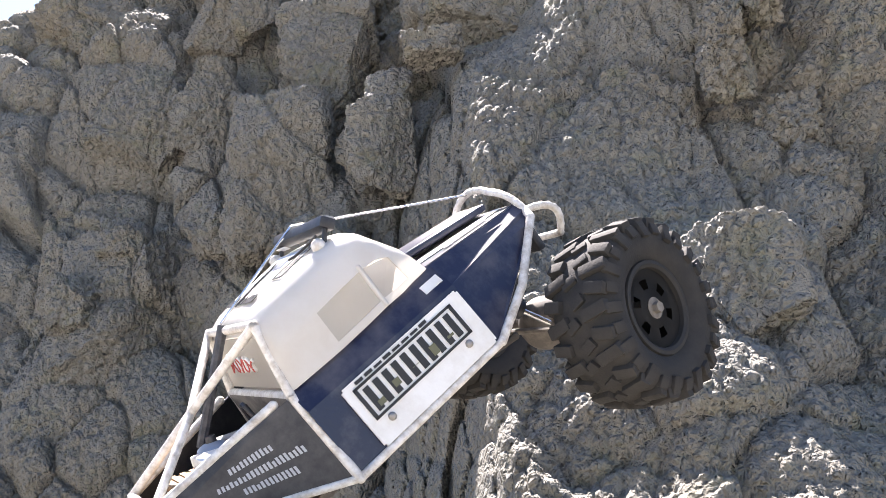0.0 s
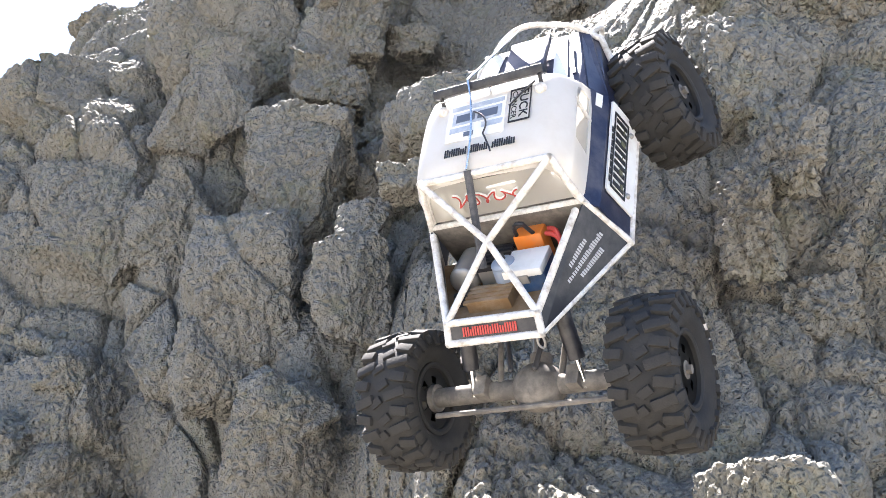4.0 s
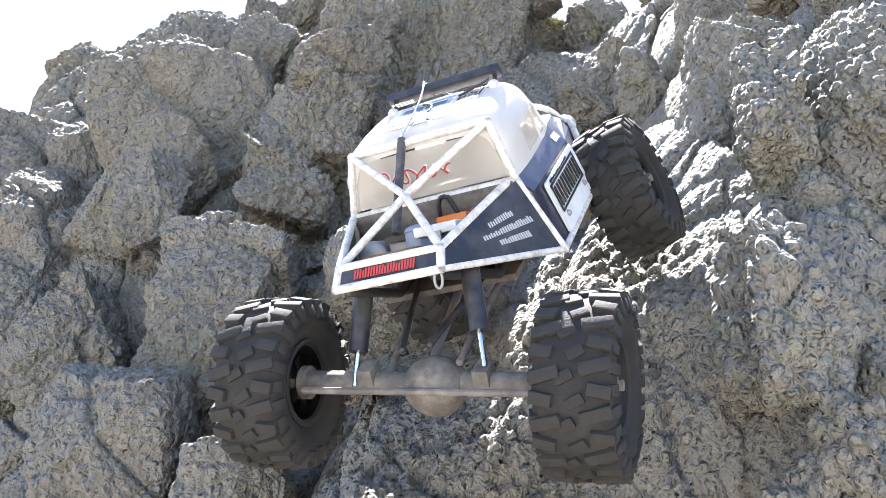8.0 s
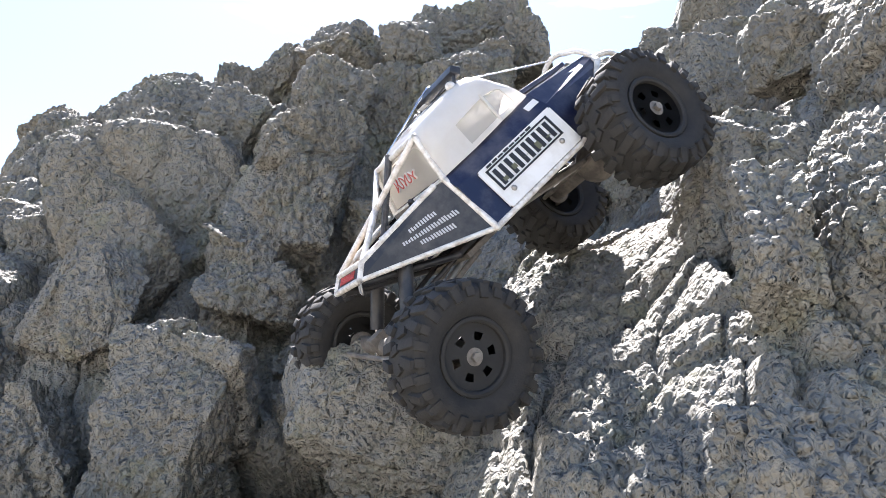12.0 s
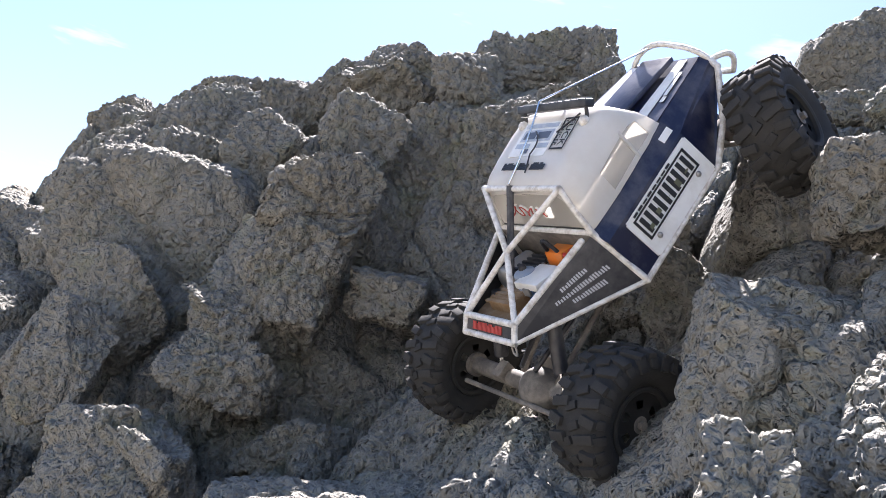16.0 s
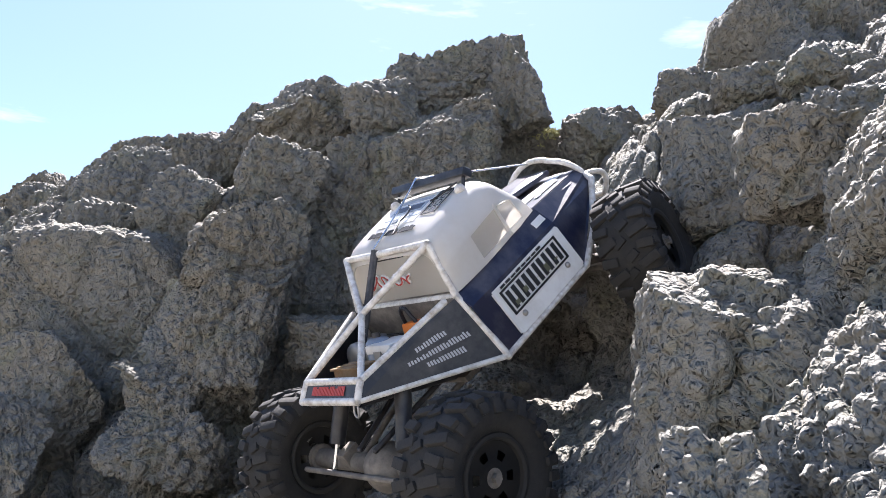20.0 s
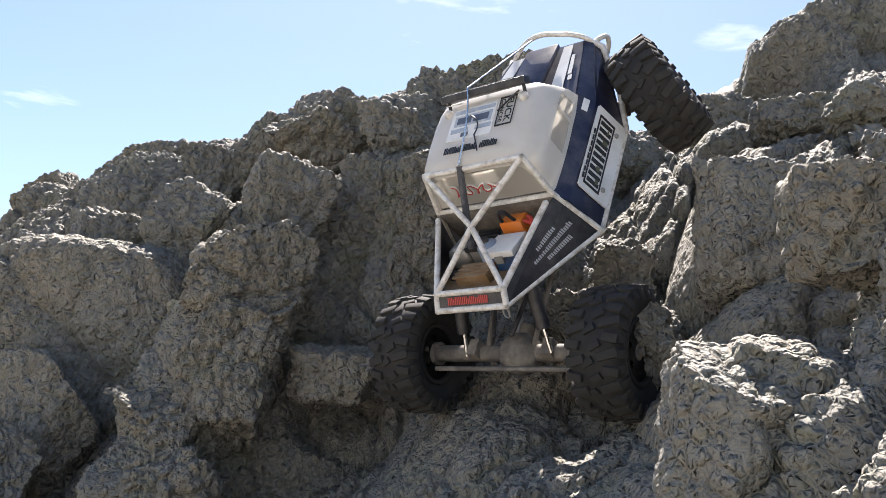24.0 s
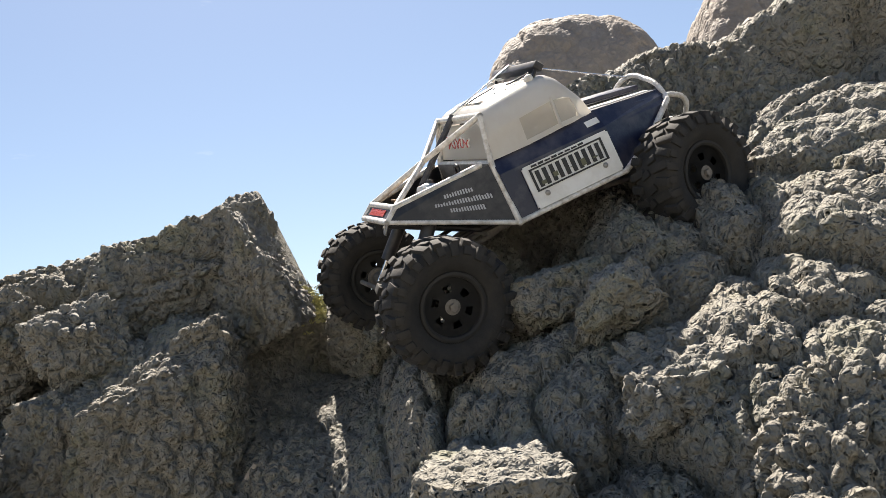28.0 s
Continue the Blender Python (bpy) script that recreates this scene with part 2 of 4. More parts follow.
shell_mat = stained("white cab plastic", (0.76, 0.75, 0.73), (0.55, 0.50, 0.43), 0.32, 0.5, 28)
window_mat = stained("milky window plastic", (0.62, 0.61, 0.58), (0.5, 0.47, 0.42), 0.15, 0.6, 22)
window_mat.node_tree.nodes["Principled BSDF"].inputs["Alpha"].default_value = 0.55


def thin_glow(m, share):
    """Lets part of the light through a thin pale sheet."""
    nt = m.node_tree
    b, out = nt.nodes["Principled BSDF"], nt.nodes["Material Output"]
    tr, mx = nt.nodes.new("ShaderNodeBsdfTranslucent"), nt.nodes.new("ShaderNodeMixShader")
    tr.inputs[0].default_value = (0.85, 0.82, 0.76, 1)
    mx.inputs[0].default_value = share
    nt.links.new(b.outputs[0], mx.inputs[1])
    nt.links.new(tr.outputs[0], mx.inputs[2])
    nt.links.new(mx.outputs[0], out.inputs[0])


thin_glow(shell_mat, 0.42)
thin_glow(window_mat, 0.42)
blue_mat = stained("dark blue gloss plastic", (0.008, 0.011, 0.034), (0.16, 0.15, 0.15), 0.28, 0.55, 25)
black_mat = stained("black panel plastic", (0.012, 0.013, 0.018), (0.14, 0.13, 0.12), 0.4, 0.5, 30)
tube_mat = stained("chipped white tube paint", (0.70, 0.68, 0.64), (0.30, 0.25, 0.19), 0.4, 0.95, 110, bump=0.4)
steel_mat = stained("bright steel", (0.75, 0.75, 0.74), (0.4, 0.37, 0.33), 0.22, 0.4, 60, metal=1.0)
decal_white = stained("white sticker", (0.74, 0.74, 0.72), (0.5, 0.47, 0.42), 0.45, 0.5, 40)
decal_black = material("black print", (0.015, 0.015, 0.015), 0.5)
decal_grey = stained("grey-blue sticker", (0.33, 0.38, 0.45), (0.62, 0.62, 0.62), 0.45, 0.9, 90)
decal_olive = material("faded olive print", (0.12, 0.12, 0.07), 0.6)
decal_slate = material("dark slate print", (0.09, 0.11, 0.15), 0.6)
decal_pale = material("pale grey print", (0.42, 0.43, 0.45), 0.6)
decal_red = material("red print", (0.42, 0.05, 0.04), 0.5)
orange_mat = stained("orange plastic", (0.75, 0.20, 0.02), (0.4, 0.25, 0.15), 0.5, 0.5, 60)
cooler_blue = stained("blue cooler plastic", (0.03, 0.10, 0.26), (0.3, 0.3, 0.3), 0.5, 0.4, 60)
canister_mat = stained("blue-grey plastic", (0.20, 0.26, 0.36), (0.35, 0.34, 0.33), 0.5, 0.5, 60)
hose_red = material("red hose", (0.42, 0.04, 0.03), 0.5)
box_brown = stained("brown wooden tray", (0.22, 0.13, 0.06), (0.35, 0.28, 0.2), 0.8, 0.7, 60)
strap_mat = stained("dark grey webbing", (0.05, 0.052, 0.06), (0.2, 0.19, 0.18), 0.85, 0.6, 120)
grey_metal = stained("dull grey metal", (0.28, 0.28, 0.28), (0.4, 0.36, 0.3), 0.45, 0.7, 60, metal=0.6)


def link_mesh(name, verts, faces, mat):
    """verts: rows of places; faces: rows of four corners."""
    me = bpy.data.meshes.new(name)
    verts, faces = np.asarray(verts, np.float32), np.asarray(faces, np.int32)
    me.vertices.add(len(verts))
    me.vertices.foreach_set("co", verts.ravel())
    me.loops.add(faces.size)
    me.loops.foreach_set("vertex_index", faces.ravel())
    me.polygons.add(len(faces))
    me.polygons.foreach_set("loop_start", np.arange(len(faces), dtype=np.int32) * 4)
    me.polygons.foreach_set("use_smooth", np.ones(len(faces), bool))
    me.materials.append(mat)
    me.update(calc_edges=True)
    me.validate()
    return new(name, me)


def grid_faces(nu, nv):
    i = np.arange(nu * nv).reshape(nv, nu)
    return np.stack([i[:-1, :-1], i[:-1, 1:], i[1:, 1:], i[1:, :-1]], -1).reshape(-1, 4)


# ---- the rock face: how far back it stands, by height, in eight upright sections ----
HEIGHTS = (-0.3, 0.2, 0.57, 0.75, 1.0, 1.2, 1.45, 1.7, 1.95, 2.1, 2.3, 2.5, 3.2)
SECTIONS = (
    (-1.6, (1.60, 1.89, 1.98, 2.03, 2.09, 2.15, 2.26, 2.43, 2.75, 2.97, 3.26, 3.53, 5.20)),
    (-0.6, (1.51, 1.72, 1.83, 1.88, 1.97, 2.00, 2.10, 2.36, 2.49, 2.61, 2.82, 3.13, 5.20)),
    (-0.14, (1.22, 1.45, 1.61, 1.63, 1.75, 1.87, 2.02, 2.10, 2.24, 2.41, 2.61, 3.01, 5.21)),
    (0.12, (0.59, 0.82, 1.08, 1.20, 1.37, 1.69, 1.95, 2.16, 2.26, 2.30, 2.50, 2.91, 5.21)),
    (0.38, (0.37, 0.66, 1.05, 1.28, 1.34, 1.38, 1.69, 2.02, 2.27, 2.41, 2.62, 2.94, 5.20)),
    (0.6, (0.40, 0.72, 1.08, 1.16, 1.19, 1.23, 1.35, 1.77, 1.99, 2.25, 2.49, 2.79, 5.19)),
    (0.85, (0.40, 0.70, 0.97, 1.08, 1.17, 1.24, 1.40, 1.73, 1.90, 2.06, 2.34, 2.63, 5.21)),
    (1.7, (0.30, 0.60, 0.85, 0.95, 1.05, 1.15, 1.29, 1.49, 1.74, 1.94, 2.19, 2.50, 5.20)),
)


def face_depth(x, z):
    at = np.array([s[0] for s in SECTIONS])
    rows = np.stack([np.interp(z, HEIGHTS, s[1]) for s in SECTIONS])
    k = np.clip(np.searchsorted(at, x) - 1, 0, len(at) - 2)
    u = np.clip((x - at[k]) / (at[k + 1] - at[k]), 0, 1)
    u = u * u * (3 - 2 * u)
    i = np.arange(len(x))
    return rows[k, i] * (1 - u) + rows[k + 1, i] * u


CREST_X = (-1.750, -1.410, -1.190, -1.125, -1.085, -1.010, -0.975, -0.886, -0.820, -0.760, -0.694, -0.628, -0.580, -0.524, -0.440, -0.400, -0.303, -0.285, -0.240, -0.124, -0.016, 0.117, 0.215, 0.245, 0.272, 0.310, 0.360, 0.430, 0.530, 0.570, 0.604, 0.617, 0.680, 0.724, 0.860, 0.980, 1.700)
CREST_Z = (1.460, 1.720, 1.870, 1.950, 2.050, 2.140, 2.160, 2.150, 2.180, 2.215, 2.245, 2.205, 2.220, 2.225, 2.222, 2.238, 2.245, 2.235, 2.285, 2.300, 2.312, 2.336, 2.358, 2.362, 2.260, 2.185, 2.175, 2.180, 2.185, 2.200, 2.275, 2.335, 2.375, 2.415, 2.480, 2.500, 2.670)
CREST_Y = (2.90, 2.83, 2.77, 2.75, 2.74, 2.72, 2.72, 2.70, 2.70, 2.71, 2.72, 2.73, 2.71, 2.67, 2.61, 2.59, 2.55, 2.56, 2.57, 2.58, 2.56, 2.51, 2.46, 2.46, 2.47, 2.48, 2.49, 2.46, 2.40, 2.39, 2.38, 2.38, 2.37, 2.39, 2.46, 2.49, 2.60)


def crest_height(x):
    return np.interp(x, CREST_X, CREST_Z)


# hollows: place, how deep, how wide
HOLLOWS = (
    ((0.02, 2.08, 1.60), 0.16, 0.10),
    ((-0.05, 2.02, 1.42), 0.12, 0.12),
    ((0.64, 2.28, 2.10), 0.13, 0.11),
    ((0.33, 2.32, 2.05), 0.14, 0.10),
    ((0.40, 1.95, 1.62), 0.10, 0.08),
    ((-0.28, 1.95, 1.05), 0.14, 0.12),
    ((0.02, 1.75, 1.05), 0.12, 0.14),
)


# where the sheet's rows and columns lie closer together: share of the rows, place
SPREAD_X = ((0, -5.0), (0.03, -1.62), (0.13, -0.95), (0.91, 1.0), (0.98, 1.4), (1, 4.0))
SPREAD_Z = ((0, -0.4), (0.05, 0.10), (0.91, 2.45), (0.975, 3.0), (1, 3.2))


def even(spread, n):
    return np.interp(np.linspace(0, 1, n), [a for a, _ in spread], [b for _, b in spread])


def rock_sheet(name, nu, nv, label):
    gx, gz = [g.ravel() for g in np.meshgrid(even(SPREAD_X, nu), even(SPREAD_Z, nv))]
    gy = face_depth(gx, gz) + 0.02
    across = np.gradient(gy.reshape(nv, nu), even(SPREAD_X, nu), axis=1).ravel()
    calm = 1 / (1 + (across / 4.0) ** 2)  # less relief where the face runs away from the front
    back = smooth(gz, 2.85, 3.2)
    crest = crest_height(gx)
    low = crest - gz
    gy += (np.interp(gx, CREST_X, CREST_Y) - face_depth(gx, crest)) * smooth(gz, crest - 0.22, crest)
    gz = crest - np.where(low > 0.1, low, 0.1 * np.exp(np.clip(low / 0.1 - 1, -9, 0)))
    gz = gz - 0.5 * np.maximum(gy - np.interp(gx, CREST_X, CREST_Y) - 0.04, 0) * (1 - smooth(gx, 0.55, 0.75))
    gz = gz * (1 - back) - 0.5 * back
    p = np.stack([gx, gy, gz], 1)
    for place, deep, wide in HOLLOWS:
        p[:, 1] += deep * np.exp(-((p - place) ** 2).sum(1) / wide**2)
    gully = smooth(gx, -0.02, 0.12) * (1 - smooth(gx, 0.44, 0.56))  # worn smoother where the climb leads
    top = 1 - 0.55 * smooth(gz, crest - 0.16, crest)
    rough = 1 + 0.15 * smooth(gx, 0.5, 0.7)
    p = p + (crust(p, 3, (1 - 0.55 * gully) * (1 - 0.35 * smooth(gx, 0.55, 0.7)) * top, rough * calm) - 0.01)[:, None] * np.array([0.0, -0.82, 0.57])
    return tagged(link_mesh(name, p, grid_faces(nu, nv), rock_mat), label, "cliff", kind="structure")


rock_sheet("rock_face", 880, 720, "grey weathered cliff with deep cracks and knobbly crust")


def sphere_grid(n):
    """A round mesh of six square patches, n steps a side."""
    key = n
    if key not in SPHERES:
        t = np.tan(np.linspace(-1, 1, n + 1) * math.pi / 4)
        a, b = [g.ravel() for g in np.meshgrid(t, t)]
        one = np.ones_like(a)
        sides = [(one, a, b), (-one, -a, b), (-a, one, b), (a, -one, b), (a, b, one), (a, -b, -one)]
        v = np.concatenate([np.stack(s, 1) for s in sides])
        v /= np.linalg.norm(v, axis=1)[:, None]
        fq = grid_faces(n + 1, n + 1)
        fq = np.concatenate([fq + k * (n + 1) ** 2 for k in range(6)])
        u, inv = np.unique(np.round(v, 6), axis=0, return_inverse=True)
        SPHERES[key] = (u, inv.ravel()[fq])
    return SPHERES[key]


SPHERES = {}


def boulder(place, size, yaw, lean, seed, steps, mat=None, label="", rough=1.0, flat=False, soft=False, tilt=0.0):
    """A rounded block of the cliff: a lump worn down along a few breaks, with the cliff's crust on it."""
    v, faces = sphere_grid(steps)
    rng = np.random.RandomState(seed * 7 + 1)
    e = 3.2 if mat else 2.4 if soft else 6.0 if flat else 4.5
    q = v / (np.abs(v) ** e).sum(1)[:, None] ** (1 / e)
    for k in range(0 if soft else 6 if flat else 11):
        n = rng.normal(size=3) * (1.0, 1.0, 0.3 if flat else 0.8)
        n /= np.linalg.norm(n)
        d = rng.uniform(0.90, 1.15) if flat else rng.uniform(0.66, 0.95)
        if flat and k == 0:
            n, d = np.array((0.05, -0.25, 0.97)), 0.82
        over = np.maximum(q @ n - d, 0)
        q = q - over[:, None] * n
    turn = np.array(pose(0, 0, 0, tilt + rng.uniform(-8, 8), lean, yaw).to_3x3())
    s = np.array(size)
    p = (q * s) @ turn.T + np.array(place)
    nrm = (v / s) @ turn.T
    nrm /= np.linalg.norm(nrm, axis=1)[:, None]
    k = min(1.0, (s.min() / 0.16))
    p = p + (crust(p, 3, (0.22 if flat else 0.38) * k, rough) + 0.01 * k)[:, None] * nrm
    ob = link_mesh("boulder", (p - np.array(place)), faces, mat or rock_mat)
    ob.location = place
    return tagged(ob, label or ("squared grey rock block with a flat pale top" if flat else "grey crusty boulder wedged in the cliff face"), "boulder", "boulders of the cliff")


# ---- boulders ----
boulder((0.840, 1.856, 1.874), (0.057, 0.064, 0.083), 3, 12, 6, 42, None, "pale crusty boulder lit along its knobs", 1.3, tilt=-35)
boulder((-0.727, 2.014, 0.671), (0.207, 0.193, 0.220), 20, 0, 9, 80)
boulder((0.254, 1.845, 1.234), (0.286, 0.208, 0.179), 10, 0, 14, 80)
boulder((0.198, 1.644, 0.895), (0.113, 0.120, 0.151), 3, 10, 22, 64)
boulder((0.407, 1.059, 0.523), (0.072, 0.082, 0.105), 10, 0, 24, 45)
boulder((0.423, 1.684, 1.325), (0.051, 0.039, 0.029), 5, 0, 25, 24, flat=True)
boulder((0.341, 1.664, 1.276), (0.043, 0.034, 0.027), 15, 0, 26, 24, flat=True)
boulder((0.028, 1.565, 1.119), (0.062, 0.047, 0.036), -3, 0, 27, 26, flat=True)
boulder((0.416, 2.070, 1.465), (0.064, 0.050, 0.041), 12, 0, 28, 27, flat=True)
boulder((0.444, 2.050, 1.739), (0.040, 0.035, 0.032), 15, 0, 29, 24, flat=True)
boulder((0.340, 1.785, 1.292), (0.051, 0.039, 0.029), 5, 0, 30, 24, flat=True)
boulder((1.42, 8.237, 2.155), (0.86, 0.767, 2.60), 3, 0, 34, 80, smooth_rock, "smooth brown rock dome standing beyond the ridge", 0.4, soft=True)
boulder((3.186, 9.407, 2.433), (0.647, 0.873, 2.833), 3, 0, 35, 80, smooth_rock, "smooth brown rock dome standing beyond the ridge", 0.4, soft=True)
boulder((-0.661, 2.680, 2.150), (0.094, 0.055, 0.058), 13, 0, 37, 40, None, "small grey rock knob on the ridge")
boulder((0.748, 1.570, 1.843), (0.052, 0.050, 0.055), 10, 14, 42, 27, None, "pale crusty boulder lit along its knobs", 1.3, tilt=-40)
boulder((0.121, 2.421, 2.183), (0.180, 0.095, 0.077), 12, -14, 101, 77)
boulder((0.258, 2.410, 2.150), (0.072, 0.110, 0.108), 12, -4, 102, 50)
boulder((-0.139, 2.391, 2.114), (0.100, 0.067, 0.090), 12, -10, 103, 43)
boulder((0.030, 2.299, 2.089), (0.080, 0.054, 0.070), 12, -2, 104, 34)
boulder((0.212, 2.291, 2.058), (0.048, 0.043, 0.050), 12, 3, 105, 21)
boulder((0.104, 2.304, 1.951), (0.135, 0.105, 0.160), 12, 6, 106, 68)
boulder((0.011, 2.296, 1.878), (0.077, 0.077, 0.151), 12, 3, 107, 64)
boulder((-0.106, 2.187, 1.904), (0.086, 0.061, 0.082), 12, 18, 108, 36)
boulder((-0.392, 2.421, 1.997), (0.070, 0.053, 0.107), 12, 8, 109, 46)
boulder((-0.310, 2.479, 2.082), (0.075, 0.056, 0.111), 12, 13, 110, 47)
boulder((-0.599, 2.548, 2.011), (0.127, 0.089, 0.127), 12, -2, 112, 54)
boulder((-0.322, 2.275, 1.892), (0.069, 0.053, 0.079), 12, 23, 113, 33)
boulder((-1.036, 2.869, 2.094), (0.118, 0.072, 0.091), 12, -2, 114, 50)
boulder((-0.113, 2.090, 1.785), (0.100, 0.069, 0.088), 12, 18, 116, 43)
boulder((-0.147, 2.106, 1.672), (0.116, 0.105, 0.175), 12, 10, 117, 75)
boulder((0.021, 2.131, 1.653), (0.065, 0.047, 0.045), 12, -2, 118, 27, flat=True)
boulder((-0.179, 2.029, 1.487), (0.091, 0.068, 0.069), 12, 13, 119, 39)
boulder((-0.513, 2.350, 1.742), (0.123, 0.106, 0.180), 12, 6, 120, 77)
boulder((-0.651, 2.371, 1.766), (0.084, 0.081, 0.155), 12, -2, 121, 66)
boulder((-0.336, 2.205, 1.613), (0.054, 0.046, 0.088), 12, 23, 122, 37)
boulder((-0.423, 2.096, 1.548), (0.088, 0.064, 0.107), 12, -2, 123, 46)
boulder((0.525, 1.623, 1.549), (0.044, 0.059, 0.106), 12, 1, 124, 45, flat=True)
boulder((0.580, 1.647, 1.599), (0.053, 0.051, 0.068), 12, 3, 125, 29, flat=True)
boulder((0.575, 1.912, 1.828), (0.066, 0.060, 0.086), 12, -2, 126, 35, flat=True)
boulder((0.649, 1.706, 1.782), (0.064, 0.051, 0.055), 12, -2, 127, 27, flat=True)
boulder((0.579, 2.365, 2.112), (0.068, 0.051, 0.050), 12, -2, 128, 29)
boulder((0.669, 2.170, 2.054), (0.069, 0.043, 0.035), 12, -10, 129, 29, flat=True)
boulder((0.437, 2.422, 2.076), (0.085, 0.067, 0.071), 12, -2, 130, 36)
boulder((0.771, 2.508, 2.292), (0.161, 0.098, 0.081), 12, -17, 131, 69)
boulder((0.732, 1.958, 1.935), (0.056, 0.039, 0.032), 12, -17, 132, 24)
boulder((-0.405, 1.987, 1.448), (0.062, 0.053, 0.103), 12, 4, 134, 44)
boulder((-0.728, 2.337, 1.645), (0.070, 0.051, 0.084), 12, -11, 135, 36)
boulder((-0.052, 2.046, 1.383), (0.074, 0.050, 0.046), 12, -11, 136, 31)
boulder((0.148, 1.973, 1.406), (0.065, 0.047, 0.046), 12, -11, 137, 27)
boulder((0.266, 2.007, 1.420), (0.048, 0.039, 0.043), 12, -11, 138, 20)
boulder((-0.263, 1.899, 1.339), (0.080, 0.050, 0.072), 12, -11, 139, 34)
boulder((-0.715, 1.908, 0.836), (0.062, 0.048, 0.050), 0, -12, 140, 26)
boulder((-0.660, 1.977, 0.750), (0.076, 0.060, 0.064), 0, -7, 141, 32)
boulder((-0.826, 1.879, 0.710), (0.069, 0.065, 0.081), 0, 13, 142, 34)
boulder((-0.710, 1.954, 0.658), (0.072, 0.065, 0.078), 0, 8, 143, 33)
boulder((-0.372, 1.730, 0.827), (0.074, 0.061, 0.112), 0, 3, 144, 48)
boulder((-0.490, 1.833, 0.842), (0.065, 0.043, 0.065), 0, 3, 145, 27)
boulder((-0.928, 2.345, 1.568), (0.196, 0.135, 0.186), 0, 13, 146, 80)
boulder((-0.521, 2.111, 1.462), (0.093, 0.072, 0.111), 0, 23, 147, 47)
boulder((-0.521, 2.041, 1.200), (0.109, 0.090, 0.147), 0, 3, 148, 63)
boulder((-0.726, 2.137, 1.175), (0.155, 0.129, 0.215), 0, 3, 149, 80)
boulder((-0.330, 1.774, 0.973), (0.127, 0.104, 0.169), 0, 3, 150, 72)
boulder((-0.209, 1.908, 1.177), (0.138, 0.123, 0.215), 0, 13, 151, 80)
boulder((-0.194, 2.097, 1.550), (0.104, 0.109, 0.152), 0, 3, 152, 65)
boulder((-0.474, 2.244, 1.643), (0.197, 0.141, 0.197), 0, 3, 153, 80)
boulder((-0.089, 1.642, 0.944), (0.075, 0.060, 0.108), 0, 3, 154, 46)
boulder((-0.202, 1.654, 0.670), (0.101, 0.084, 0.140), 0, 8, 155, 60)
boulder((-0.130, 1.725, 0.944), (0.066, 0.048, 0.077), 1, -3, 156, 33)
boulder((-0.062, 1.646, 1.047), (0.057, 0.042, 0.069), 1, -3, 157, 29)
boulder((-0.193, 1.612, 0.725), (0.086, 0.047, 0.057), 1, -3, 158, 36)
boulder((-0.179, 1.758, 0.859), (0.083, 0.053, 0.077), 1, -3, 159, 35)
boulder((0.497, 1.244, 0.957), (0.055, 0.065, 0.103), 1, -3, 160, 44)
boulder((0.510, 1.280, 1.169), (0.059, 0.066, 0.099), 1, 2, 161, 42)
boulder((0.588, 1.281, 0.817), (0.053, 0.052, 0.068), 1, -3, 162, 29)
boulder((0.545, 1.204, 1.025), (0.048, 0.051, 0.072), 1, -3, 163, 30)
boulder((0.528, 1.416, 1.414), (0.050, 0.061, 0.099), 5, 2, 164, 42)
boulder((0.489, 1.297, 1.170), (0.052, 0.058, 0.085), 5, -3, 166, 36)
boulder((0.719, 2.068, 2.026), (0.052, 0.040, 0.037), 10, -23, 169, 22)
boulder((0.779, 2.023, 1.962), (0.089, 0.056, 0.042), 3, -7, 170, 38)

boulder((0.750, 1.545, 1.455), (0.20, 0.27, 0.18), 0, -25, 201, 120, None, "pale crusty boulder lit along its knobs", 1.25, soft=True, tilt=35)
boulder((0.840, 1.690, 1.610), (0.17, 0.22, 0.17), 0, -25, 202, 100, None, "pale crusty boulder lit along its knobs", 1.25, soft=True, tilt=35)
boulder((0.745, 1.610, 1.630), (0.115, 0.13, 0.185), 10, 12, 205, 90, None, "pale crusty boulder lit along its knobs", 1.25, soft=True)
boulder((0.745, 1.510, 1.690), (0.085, 0.10, 0.125), 8, 12, 203, 64, None, "pale crusty boulder lit along its knobs", 1.2, soft=True)

boulder((0.424, 2.048, 1.775), (0.055, 0.048, 0.055), 12, -2, 133, 26)
boulder((0.417, 2.070, 1.716), (0.094, 0.067, 0.063), 5, -3, 167, 40)
boulder((0.470, 1.960, 1.690), (0.060, 0.070, 0.075), 8, 0, 204, 34)

# ---- plants and sticks in the cracks ----
def stick(place, tip, r, label):
    bm = bmesh.new()
    a, b = Vector((0, 0, 0)), Vector(tip) - Vector(place)
    last = a
    for k in range(1, 7):
        q = a.lerp(b, k / 6) + Vector((0.004 * math.sin(k * 2.1), 0, 0.004 * math.cos(k * 1.7)))
        d = q - last
        m = Matrix.Translation((q + last) / 2) @ d.to_track_quat("Z", "Y").to_matrix().to_4x4()
        bmesh.ops.create_cone(bm, cap_ends=True, segments=8, radius1=r * (1.15 - 0.1 * k), radius2=r * (1.05 - 0.1 * k), depth=d.length * 1.06, matrix=m)
        last = q
    me = bpy.data.meshes.new("stick")
    bm.to_mesh(me)
    bm.free()
    me.materials.append(wood_mat)
    ob = new("stick", me)
    ob.location = place
    return tagged(ob, label, "stick")


